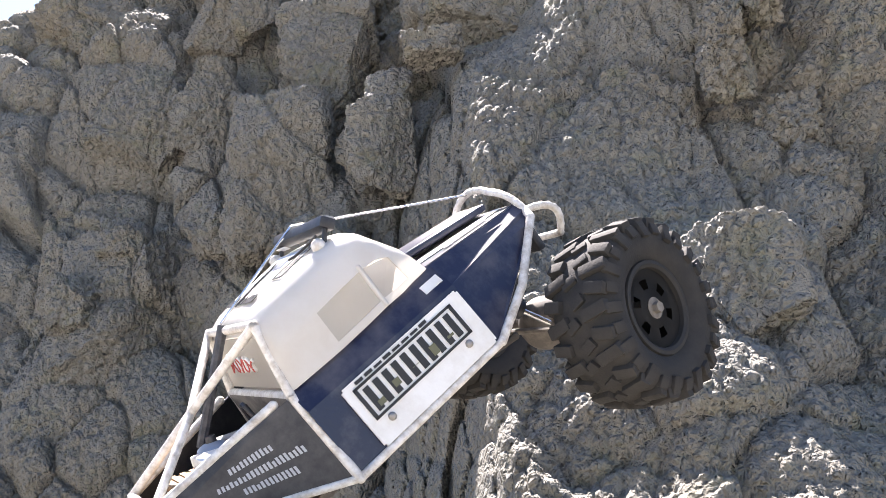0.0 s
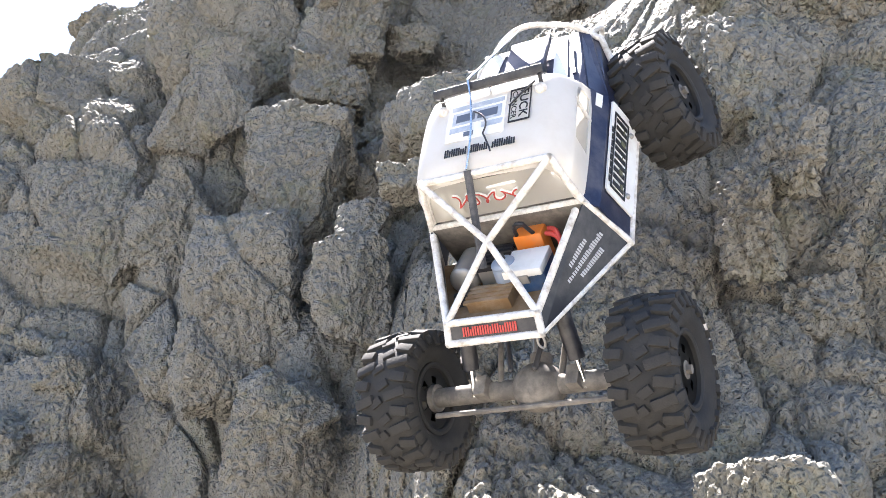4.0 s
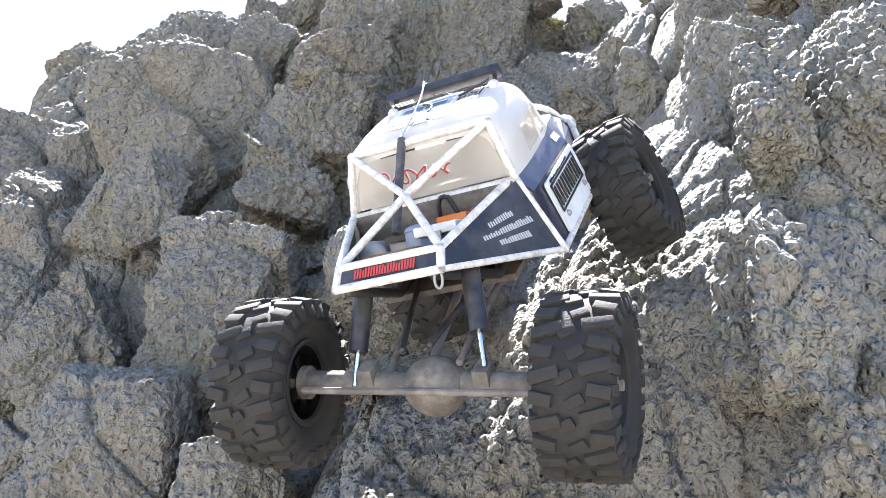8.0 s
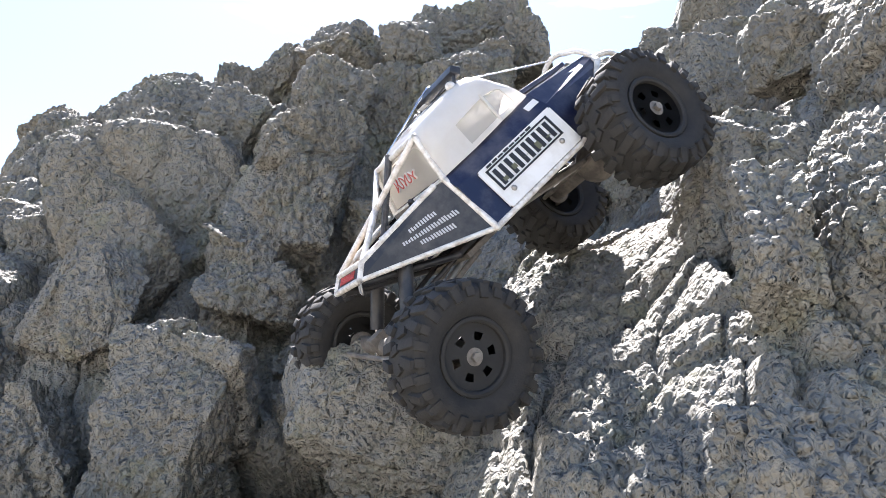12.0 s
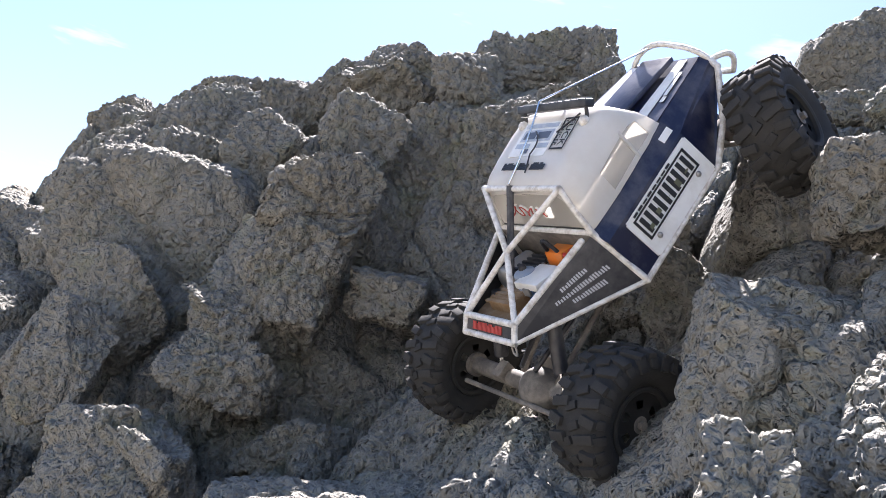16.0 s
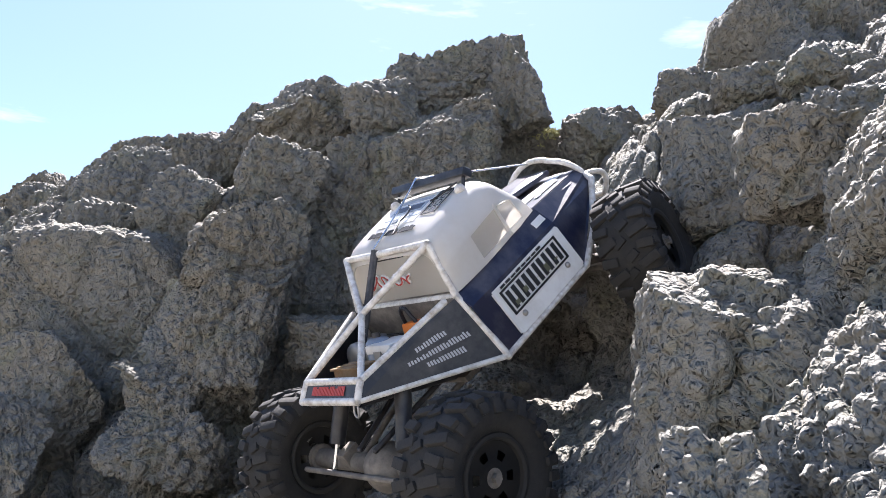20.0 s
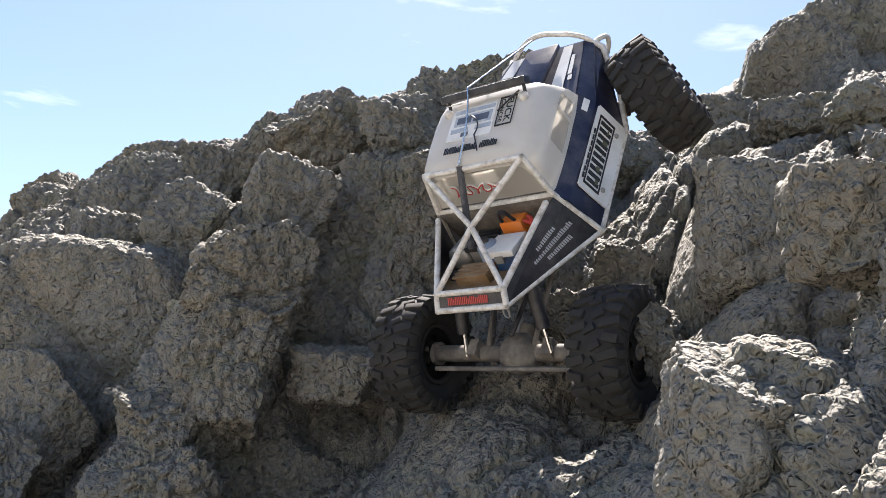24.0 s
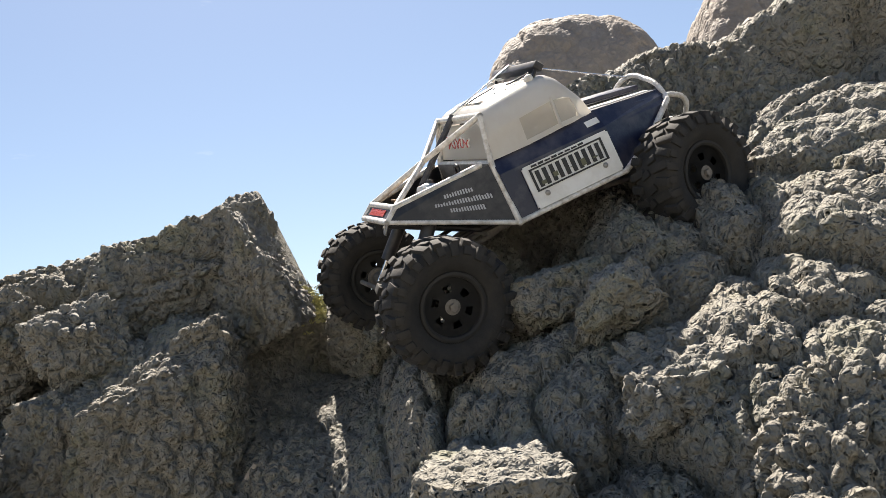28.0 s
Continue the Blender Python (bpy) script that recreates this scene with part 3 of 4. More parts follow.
def patch_of(name, centre, radius, count, blades, height, mat, label, category, seed, curl, level=0.45):
    """Tufts rooted on the cliff's surface round a place, as one mat."""
    me = bpy.data.objects["rock_face"].data
    co = np.empty(len(me.vertices) * 3, np.float32)
    me.vertices.foreach_get("co", co)
    nr = np.empty(len(me.vertices) * 3, np.float32)
    me.vertices.foreach_get("normal", nr)
    co, nr = co.reshape(-1, 3), nr.reshape(-1, 3)
    near = np.where((((co - centre) / radius) ** 2).sum(1) < 1)[0]
    near = near[nr[near, 2] > level]
    rng = random.Random(seed)
    bm = bmesh.new()
    for k in (rng.sample(list(near), min(count, len(near))) if len(near) else []):
        for _ in range(blades):
            root = Vector(co[k].tolist()) - Vector(centre) + Vector((rng.gauss(0, 0.006), rng.gauss(0, 0.006), -0.004))
            out = Vector((rng.gauss(0, curl), rng.gauss(0, curl), 1)).normalized()
            h, w = height * rng.uniform(0.35, 1.0), rng.uniform(0.0008, 0.0018)
            across = out.cross(Vector((rng.uniform(-1, 1), rng.uniform(-1, 1), 0.2))).normalized() * w
            mid = root + out * h * 0.55
            tip = root + out * h + Vector((out.x, out.y, -0.4)) * h * 0.35
            v = [bm.verts.new(q) for q in (root - across, root + across, mid + across * 0.8, mid - across * 0.8, tip)]
            bm.faces.new((v[0], v[1], v[2], v[3]))
            bm.faces.new((v[3], v[2], v[4]))
    me = bpy.data.meshes.new(name)
    bm.to_mesh(me)
    bm.free()
    me.materials.append(mat)
    ob = new(name, me)
    ob.location = centre
    return tagged(ob, label, category, kind="stuff" if count > 60 else "")


patch_of("heather", (0.315, 2.26, 2.0), (0.05, 0.10, 0.05), 40, 12, 0.022, heather_mat, "small dark red heather clump in a crack of the ridge", "plant", 1, 1.0, -0.5)
patch_of("grass_mat", (0.345, 2.44, 2.12), (0.08, 0.15, 0.07), 700, 12, 0.011, moss_mat, "dry yellow-green grass on the notch of the ridge", "grass", 2, 1.1, 0.3)
patch_of("grass_mat", (0.40, 1.98, 1.47), (0.11, 0.14, 0.09), 900, 12, 0.012, moss_mat, "dry yellow-green grass on a ledge of the gully", "grass", 3, 1.1)
stick((0.207, 2.275, 1.819), (0.262, 2.275, 1.91), 0.0075, "bleached bare stick leaning in the gully")


# ---- the ground far below and behind ----
gn = 90
ga, gb = [g.ravel() for g in np.meshgrid(np.linspace(-1, 1, gn), np.linspace(-1, 1, gn))]
gp = np.stack([np.sign(ga) * np.abs(ga) ** 3 * 900, np.sign(gb) * np.abs(gb) ** 3 * 900, 0 * ga], 1)
gp[:, 2] = -0.28 + 0.06 * fractal(gp * 0.8, 3, 77) * np.exp(-np.hypot(gp[:, 0], gp[:, 1]) / 40)
tagged(link_mesh("ground", gp, grid_faces(gn, gn), ground_mat), "dull stony ground below the cliff", "ground", kind="structure")

# ---- the truck ----
K = 1.12


def V(x, y, z):
    return Vector((x, y, z)) * K


def part(name, bm, mat, parent, label="", smooth_it=True):
    me = bpy.data.meshes.new(name)
    bmesh.ops.recalc_face_normals(bm, faces=bm.faces)
    bm.to_mesh(me)
    bm.free()
    me.materials.append(mat)
    if smooth_it:
        me.polygons.foreach_set("use_smooth", [True] * len(me.polygons))
        me.set_sharp_from_angle(angle=radians(38))
    ob = new(name, me)
    ob.parent = parent
    if label:
        ob["label"] = label
    return ob


def box(bm, m, size, bevel=0.0):
    made = bmesh.ops.create_cube(bm, size=1.0, matrix=m @ Matrix.Diagonal((*size, 1)))
    if bevel:
        edges = list({e for v in made["verts"] for e in v.link_edges})
        bmesh.ops.bevel(bm, geom=edges, offset=bevel, segments=2, affect="EDGES", profile=0.6)


def rod(bm, a, b, r, seg=10):
    a, b = Vector(a), Vector(b)
    d = b - a
    m = Matrix.Translation((a + b) / 2) @ d.to_track_quat("Z", "Y").to_matrix().to_4x4()
    bmesh.ops.create_cone(bm, cap_ends=True, segments=seg, radius1=r, radius2=r, depth=d.length, matrix=m)


def tube(name, points, r, mat, parent, label="", seg=10):
    """A bent round tube through the points, with a ball at each bend and end."""
    bm = bmesh.new()
    for a, b in zip(points, points[1:]):
        rod(bm, a, b, r, seg)
    for q in points:
        bmesh.ops.create_icosphere(bm, subdivisions=2, radius=r * 1.06, matrix=Matrix.Translation(q))
    return part(name, bm, mat, parent, label)


def bow(a, b, c, n=8):
    """A curve from a to c that leans towards b."""
    a, b, c = Vector(a), Vector(b), Vector(c)
    return [a * (1 - t) ** 2 + 2 * b * t * (1 - t) + c * t * t for t in [k / n for k in range(n + 1)]]


def plate(name, corners, thick, mat, parent, label="", bevel=0.0):
    """A flat sheet with the given corners in order, with thickness to its back."""
    bm = bmesh.new()
    c = [Vector(q) for q in corners]
    n = (c[1] - c[0]).cross(c[2] - c[0]).normalized() * thick
    top = [bm.verts.new(q) for q in c]
    low = [bm.verts.new(q - n) for q in c]
    bm.faces.new(top)
    bm.faces.new(low[::-1])
    for k in range(len(c)):
        bm.faces.new((top[k - 1], top[k], low[k], low[k - 1]))
    if bevel:
        bmesh.ops.bevel(bm, geom=list(bm.edges), offset=bevel, segments=2, affect="EDGES")
    return part(name, bm, mat, parent, label)


def on_quad(c, u0, v0, u1, v1, lift):
    """A rectangle within the quad c (corners: low rear, low front, top front, top rear), a little proud of it."""
    c = [Vector(q) for q in c]
    n = (c[1] - c[0]).cross(c[2] - c[0]).normalized() * lift

    def at(u, v):
        return (c[0] * (1 - u) + c[1] * u) * (1 - v) + (c[3] * (1 - u) + c[2] * u) * v + n

    return [at(u0, v0), at(u1, v0), at(u1, v1), at(u0, v1)]


def strokes(name, quad, bars, lift, mat, parent, label):
    """Plain printed bars on a quad, as one thin mesh."""
    bm = bmesh.new()
    for u0, v0, u1, v1 in bars:
        q = on_quad(quad, u0, v0, u1, v1, lift)
        n = (q[1] - q[0]).cross(q[2] - q[0]).normalized() * 0.0006
        top, low = [bm.verts.new(p) for p in q], [bm.verts.new(p - n) for p in q]
        bm.faces.new(top)
        bm.faces.new(low[::-1])
        for k in range(4):
            bm.faces.new((top[k - 1], top[k], low[k], low[k - 1]))
    return part(name, bm, mat, parent, label, False)


def word_bars(rng, u0, u1, v0, v1, n, gap=0.22):
    """A row of uneven upright bars, as unreadable print."""
    out, w = [], (u1 - u0) / n
    for k in range(n):
        a = u0 + k * w
        out.append((a, v0, a + w * (1 - gap), v1 - (v1 - v0) * rng.choice((0, 0, 0.22))))
    return out


truck = tagged(new("rock_crawler"), "dusty toy rock crawler truck with white cab and dark blue panels", "toy truck")
BB, BT = (0.044, -0.154, 0.083), (0.043, -0.140, 0.094)
RT, WT, SK = (0.064, -0.021, 0.150), (0.076, -0.033, 0.100), (0.098, -0.035, 0.034)
F1, F2 = (0.097, 0.105, 0.034), (0.059, 0.206, 0.086)


def side(p, s):
    return V(p[0] * s, p[1], p[2])


TR = 0.0034 * K
for s in (-1, 1):
    tube("roll_cage_hoop", [side(RT, s), side(WT, s), side(SK, s)], TR, tube_mat, truck)
    tube("rear_rail", [side(BT, s), side((0.071, -0.045, 0.102), s)], TR, tube_mat, truck)
    tube("lower_rail", [side(BB, s), side(SK, s)], TR * 0.8, tube_mat, truck)
    tube("sill_rail", [side(SK, s), side(F1, s)], TR * 0.9, tube_mat, truck)
    tube("front_rail", [side(F1, s), side((0.088, 0.150, 0.052), s), side((0.070, 0.200, 0.082), s), side(F2, s)], TR, tube_mat, truck)
    tube("bumper_upright", [side(BB, s), side(BT, s)], TR, tube_mat, truck)
    tube("cage_brace", [side(RT, s), side((0.0, -0.078, 0.121), s), side((-0.043, -0.140, 0.094), s)], TR * 0.95, tube_mat, truck, "chipped white cross brace")
for name, p in (("bumper_bar", BB), ("bumper_top_bar", BT), ("roof_bar", RT), ("waist_bar", WT)):
    tube(name, [side(p, -1), side(p, 1)], TR, tube_mat, truck)
tube("front_hoop", bow(V(-0.052, 0.203, 0.09), V(-0.02, 0.215, 0.125), V(0.02, 0.212, 0.108)) + bow(V(0.02, 0.212, 0.108), V(0.05, 0.208, 0.104), V(0.059, 0.206, 0.086)), TR * 0.9, tube_mat, truck)
tube("front_bumper_loop", bow(V(0.059, 0.206, 0.086), V(0.075, 0.235, 0.080), V(0.055, 0.225, 0.052)) + bow(V(0.055, 0.225, 0.052), V(0.0, 0.235, 0.046), V(-0.055, 0.225, 0.052)) + bow(V(-0.055, 0.225, 0.052), V(-0.075, 0.235, 0.08), V(-0.059, 0.206, 0.086)), TR * 0.9, tube_mat, truck)

rng = random.Random(4)
# rear number board
q = [V(-0.040, -0.1535, 0.0845), V(0.040, -0.1535, 0.0845), V(0.040, -0.1415, 0.0935), V(-0.040, -0.1415, 0.0935)]
board = plate("rear_board", q, 0.002, black_mat, truck, "black board with red print")
strokes("print", q, word_bars(rng, 0.15, 0.80, 0.25, 0.78, 22, 0.35), 0.0012, decal_red, board, "red unreadable print")
# side panels: rear quarter, mid side, belt and hood flank
for s in (-1, 1):
    o = 0.0035
    q = [side((BB[0] + 0.002, BB[1], BB[2]), s), side((SK[0], SK[1] - 0.002, SK[2]), s), side((WT[0] + 0.001, WT[1] - 0.004, WT[2]), s), side((BT[0] + 0.002, BT[1], BT[2]), s)]
    if s < 0:
        q = [q[1], q[0], q[3], q[2]]
    panel = plate("rear_side_panel", q, 0.0022, black_mat, truck, "black side panel with white print")
    if s > 0:
        for k, (a, b) in enumerate(((0.46, 0.72), (0.36, 0.86), (0.48, 0.76))):
            v = 0.66 - 0.19 * k
            strokes("print", q, word_bars(rng, a + 0.03, b + 0.05, v, v + 0.10, (11, 21, 13)[k], 0.38), 0.0008, decal_pale, panel, "pale bars of print")
    q = [side((0.0975, -0.033, 0.036), s), side((0.0965, 0.104, 0.036), s), side((0.0865, 0.104, 0.087), s), side((0.0875, -0.033, 0.087), s)]
    q2 = [side((0.0875, -0.033, 0.087), s), side((0.0865, 0.104, 0.087), s), side((0.073, 0.104, 0.106), s), side((0.074, -0.033, 0.104), s)]
    q3 = [side((0.0965, 0.104, 0.036), s), side((0.068, 0.203, 0.080), s), side((0.060, 0.205, 0.088), s), side((0.0865, 0.104, 0.087), s)]
    q4 = [side((0.0865, 0.104, 0.087), s), side((0.060, 0.205, 0.088), s), side((0.052, 0.204, 0.0935), s), side((0.073, 0.104, 0.106), s)]
    for name, c in (("side_panel", q), ("belt_panel", q2), ("front_flank", q3), ("hood_flank", q4)):
        cc = c if s > 0 else [c[1], c[0], c[3], c[2]]
        pl = plate(name, cc, 0.0022, blue_mat, truck)
        if name == "side_panel" and s > 0:
            w = on_quad(cc, 0.17, 0.02, 0.985, 0.93, 0.003)
            sticker = plate("sponsor_plate", w, 0.002, decal_white, pl, "scuffed white plate with black block shapes", 0.002)
            border = [(0.06, 0.36, 0.90, 0.40), (0.06, 0.86, 0.90, 0.90), (0.06, 0.36, 0.085, 0.90), (0.875, 0.36, 0.90, 0.90)]
            strokes("print_frame", w, border, 0.0012, decal_black, sticker, "black border")
            pairs = [(u + d, 0.43, u + d + 0.045, 0.82) for u in (0.11, 0.265, 0.42, 0.57, 0.725) for d in (0, 0.078)]
            strokes("print", w, pairs, 0.0012, decal_black, sticker, "five pairs of plain black bars")
            strokes("print", w, [(u, 0.47 + 0.05 * (k % 3), u + 0.05, 0.56 + 0.07 * (k % 2)) for k, u in enumerate((0.135, 0.28, 0.44, 0.60, 0.74))], 0.0016, decal_olive, sticker, "faded olive smears across the bars")
            strokes("print", w, word_bars(rng, 0.10, 0.72, 0.92, 0.97, 8), 0.0012, decal_black, sticker, "small black bars")
            for u in (0.15, 0.83):
                bm = bmesh.new()
                c0 = on_quad(w, u, 0.26, u + 0.02, 0.3, 0.0)[0]
                bmesh.ops.create_icosphere(bm, subdivisions=2, radius=0.0035, matrix=Matrix.Translation(c0))
                part("bolt", bm, grey_metal, pl)
        if name == "belt_panel":
            strokes("print", cc, [(0.86, 0.3, 0.98, 0.62)], 0.001, decal_white, pl, "small white sticker")
# hood
hood = plate("hood", [V(-0.073, 0.100, 0.107), V(0.073, 0.100, 0.107), V(0.052, 0.205, 0.0945), V(-0.052, 0.205, 0.0945)], 0.003, blue_mat, truck, "dark blue hood with pale stripes", 0.001)
hq = [V(-0.073, 0.100, 0.107), V(0.073, 0.100, 0.107), V(0.052, 0.205, 0.0945), V(-0.052, 0.205, 0.0945)]
strokes("stripe", hq, [(0.05, 0.02, 0.20, 0.96), (0.74, 0.02, 0.86, 0.96)], 0.0012, decal_white, hood, "pale grey hood stripe")
strokes("stripe", hq, [(0.30, 0.02, 0.33, 0.96), (0.52, 0.02, 0.55, 0.96)], 0.0012, decal_black, hood, "black hood line")
strokes("print", hq, word_bars(rng, 0.88, 0.93, 0.40, 0.85, 1) + [(0.89, 0.3, 0.93, 0.38)], 0.0016, decal_white, hood, "small white sticker")
bm = bmesh.new()
box(bm, Matrix.Translation(V(0, 0.155, 0.107)) @ pose(0, 0, 0, -7, 0, 0), (0.045 * K, 0.09 * K, 0.006 * K), 0.002)
part("hood_scoop", bm, blue_mat, truck)
bm = bmesh.new()
box(bm, Matrix.Translation(V(0, 0.205, 0.070)), (0.105 * K, 0.008, 0.040 * K), 0.003)
grille = part("grille", bm, black_mat, truck)
for s in (-1, 1):
    bm = bmesh.new()
    bmesh.ops.create_cone(bm, cap_ends=True, segments=20, radius1=0.012, radius2=0.010, depth=0.008, matrix=Matrix.Translation(V(s * 0.036, 0.2105, 0.074)) @ pose(0, 0, 0, 90, 0, 0))
    part("headlight", bm, decal_white, truck)


# cab shell: rounded white box, open at the rear with a window sheet
def shell(rows, name, mat, parent, label, gap):
    """A lofted sheet through rows of points, with thickness and openings where gap says so."""
    bm = bmesh.new()
    grid = [[bm.verts.new(q) for q in r] for r in rows]
    for i, (a, b) in enumerate(zip(grid, grid[1:])):
        for k in range(len(a) - 1):
            if not gap(i, k):
                bm.faces.new((a[k], a[k + 1], b[k + 1], b[k]))
    bmesh.ops.delete(bm, geom=[v for v in bm.verts if not v.link_faces], context="VERTS")
    bmesh.ops.recalc_face_normals(bm, faces=bm.faces)
    bmesh.ops.solidify(bm, geom=list(bm.faces), thickness=0.0016)
    return part(name, bm, mat, parent, label)


SIDE_STEPS = (0.0, 0.16, 0.5, 0.88, 1.0)


def cab_section(y, top, base, half_top, half_base, n=7, r=0.024, lean=0.0):
    """An arch across the cab from one sill over the roof to the other."""
    pts = []
    for t in SIDE_STEPS:
        pts.append((-half_base + (half_base - half_top - 0.002) * t, base + (top - r - base) * t))
    for k in range(1, n):
        a = math.pi / 2 * k / n
        pts.append((-half_top + r - r * math.cos(a), top - r + r * math.sin(a)))
    for k in range(0, 5):
        t = k / 4
        pts.append((-(half_top - r) + 2 * (half_top - r) * t, top + 0.0015 * math.sin(math.pi * t)))
    pts += [(-x, z) for x, z in pts[::-1][5:]]
    return [V(x, y + lean * (z - base), z) for x, z in pts]


CAB = (
    (-0.0315, 0.1430, 0.104, 0.0640, 0.0700, 0.21), (-0.0310, 0.1490, 0.102, 0.0710, 0.0765, 0.20), (-0.0260, 0.1530, 0.102, 0.0745, 0.0785, 0.16), (-0.012, 0.1570, 0.102, 0.0760, 0.0790, 0.08),
    (0.010, 0.1595, 0.102, 0.0762, 0.0792, 0.0), (0.014, 0.1600, 0.102, 0.0762, 0.0792, 0.0), (0.040, 0.1625, 0.103, 0.0755, 0.0790, 0.0), (0.058, 0.1635, 0.104, 0.0745, 0.0785, 0.0),
    (0.074, 0.1620, 0.104, 0.0730, 0.0780, -0.05), (0.084, 0.1560, 0.105, 0.0720, 0.0770, -0.10), (0.092, 0.1450, 0.105, 0.0710, 0.0760, -0.16), (0.100, 0.1320, 0.1055, 0.0700, 0.0750, -0.25),
)
rows = [cab_section(y, top, base, ht, hb, lean=ln, r=min(0.024, (top - base) * 0.45)) for y, top, base, ht, hb, ln in CAB]
cab = shell(rows, "cab_shell", shell_mat, truck, "scuffed white rounded cab shell", lambda i, k: 5 <= i <= 8 and (k in (1, 2) or k in (len(rows[0]) - 3, len(rows[0]) - 4)))
for s in (-1, 1):
    def edge(i, t):
        y, top, base, ht, hb, ln = CAB[i]
        r = min(0.024, (top - base) * 0.45)
        z = base + (top - r - base) * t
        return side((hb - (hb - ht - 0.002) * t - 0.0008, y + ln * (z - base), z), s)
    for i in (5, 7):
        c = [edge(i, 0.13), edge(i + 2 if i == 7 else i + 2, 0.13), edge(i + 2, 0.90), edge(i, 0.90)]
        if s < 0:
            c = [c[1], c[0], c[3], c[2]]
        plate("side_window", c, 0.0008, window_mat, truck, "milky side window pane")
    tube("window_bar", [edge(7, 0.05), edge(7, 0.95)], 0.0022, shell_mat, truck, "white bar between the side windows")
rq = [V(-0.0700, -0.0300, 0.104), V(0.0700, -0.0300, 0.104), V(0.061, -0.0225, 0.1425), V(-0.061, -0.0225, 0.1425)]
rear_win = plate("rear_window", rq, 0.0010, window_mat, truck, "milky rear window with red scrawl")
curl = []
for k in range(61):
    a = k / 60
    u, v = 0.20 + 0.48 * a + 0.022 * math.sin(a * 44), 0.52 + (0.17 - 0.07 * a) * math.cos(a * 31) - 0.05 * a
    curl.append(on_quad(rq, u, v, 1, 1, 0.0010)[0])
halo = tube("scrawl_edge", curl, 0.0017, decal_white, rear_win, "white edge of the scrawl", 6)
tube("scrawl", [q + Vector((0, -0.0012, 0)) for q in curl], 0.0010, decal_red, rear_win, "red scrawled line", 6)
# inside the cab: floor, two seats with tall backs, dashboard
plate("cab_floor", [V(-0.070, -0.026, 0.098), V(0.070, -0.026, 0.098), V(0.070, 0.10, 0.098), V(-0.070, 0.10, 0.098)], 0.002, grey_metal, truck, "dull grey cab floor")
for s in (-1, 1):
    bm = bmesh.new()
    box(bm, Matrix.Translation(V(s * 0.032, 0.022, 0.106)), (0.036 * K, 0.034 * K, 0.012 * K), 0.003)
    box(bm, Matrix.Translation(V(s * 0.032, 0.004, 0.122)) @ pose(0, 0, 0, 10, 0, 0), (0.034 * K, 0.008 * K, 0.036 * K), 0.003)
    part("seat", bm, strap_mat, truck, "dark bucket seat seen through the window")
bm = bmesh.new()
box(bm, Matrix.Translation(V(0, 0.080, 0.110)), (0.120 * K, 0.016 * K, 0.016 * K), 0.003)
part("dashboard", bm, black_mat, truck)
plate("windscreen", [V(0.068, 0.1010, 0.1062), V(-0.068, 0.1010, 0.1062), V(-0.050, 0.0945, 0.131), V(0.050, 0.0945, 0.131)], 0.001, window_mat, truck, "milky windscreen")
# roof stickers
rf = [V(-0.048, -0.012, 0.1590), V(0.048, -0.012, 0.1590), V(0.048, 0.058, 0.1655), V(-0.048, 0.058, 0.1655)]
st = plate("roof_sticker", on_quad(rf, 0.10, 0.34, 0.72, 0.94, 0.0003), 0.0008, decal_white, truck, "worn pale roof sticker with grey-blue print")
strokes("print", rf, [(0.14, 0.84, 0.70, 0.91), (0.16, 0.60, 0.68, 0.80), (0.14, 0.48, 0.38, 0.56), (0.48, 0.48, 0.70, 0.56)], 0.0008, decal_grey, st, "grey-blue printed blocks")
strokes("print", rf, [(0.20, 0.64, 0.40, 0.76), (0.43, 0.64, 0.64, 0.76), (0.30, 0.39, 0.40, 0.46)], 0.0012, decal_slate, st, "dark slate printed bars")
strokes("print", rf, word_bars(rng, 0.12, 0.36, 0.10, 0.22, 10, 0.34) + word_bars(rng, 0.40, 0.58, 0.10, 0.22, 8, 0.34) + word_bars(rng, 0.62, 0.86, 0.10, 0.22, 10, 0.34), 0.0008, decal_black, cab, "black bars of print along the roof edge")
strokes("print_frame", rf, [(0.76, 0.44, 0.98, 0.465), (0.76, 0.955, 0.98, 0.98), (0.76, 0.44, 0.772, 0.98), (0.968, 0.44, 0.98, 0.98)], 0.0008, decal_black, cab, "black frame of the slogan sticker")


def lettering(text, quad, u0, v0, u1, v1, lift, mat, parent, label):
    """Words in the built-in font that run down a rectangle of the quad, as a thin mesh."""
    cu = bpy.data.curves.new("words", "FONT")
    cu.body, cu.offset = text, 0.02
    tmp = bpy.data.objects.new("words", cu)
    me = bpy.data.meshes.new_from_object(tmp)
    bpy.data.objects.remove(tmp)
    co = np.empty(len(me.vertices) * 3, np.float32)
    me.vertices.foreach_get("co", co)
    co = co.reshape(-1, 3)
    lo, hi = co.min(0), co.max(0)
    for v in me.vertices:
        a, b = (v.co.x - lo[0]) / (hi[0] - lo[0]), (v.co.y - lo[1]) / (hi[1] - lo[1])
        v.co = on_quad(quad, u0 + (u1 - u0) * b, v1 - (v1 - v0) * a, 1, 1, lift)[0]
    me.name = "lettering"
    me.materials.clear()
    me.materials.append(mat)
    ob = new("lettering", me)
    ob.parent = parent
    ob["label"] = label
    return ob


lettering("FUCK", rf, 0.865, 0.49, 0.955, 0.935, 0.0010, decal_black, cab, "black upper word of the slogan")
lettering("CANCER", rf, 0.785, 0.49, 0.840, 0.935, 0.0010, decal_black, cab, "black lower word of the slogan")
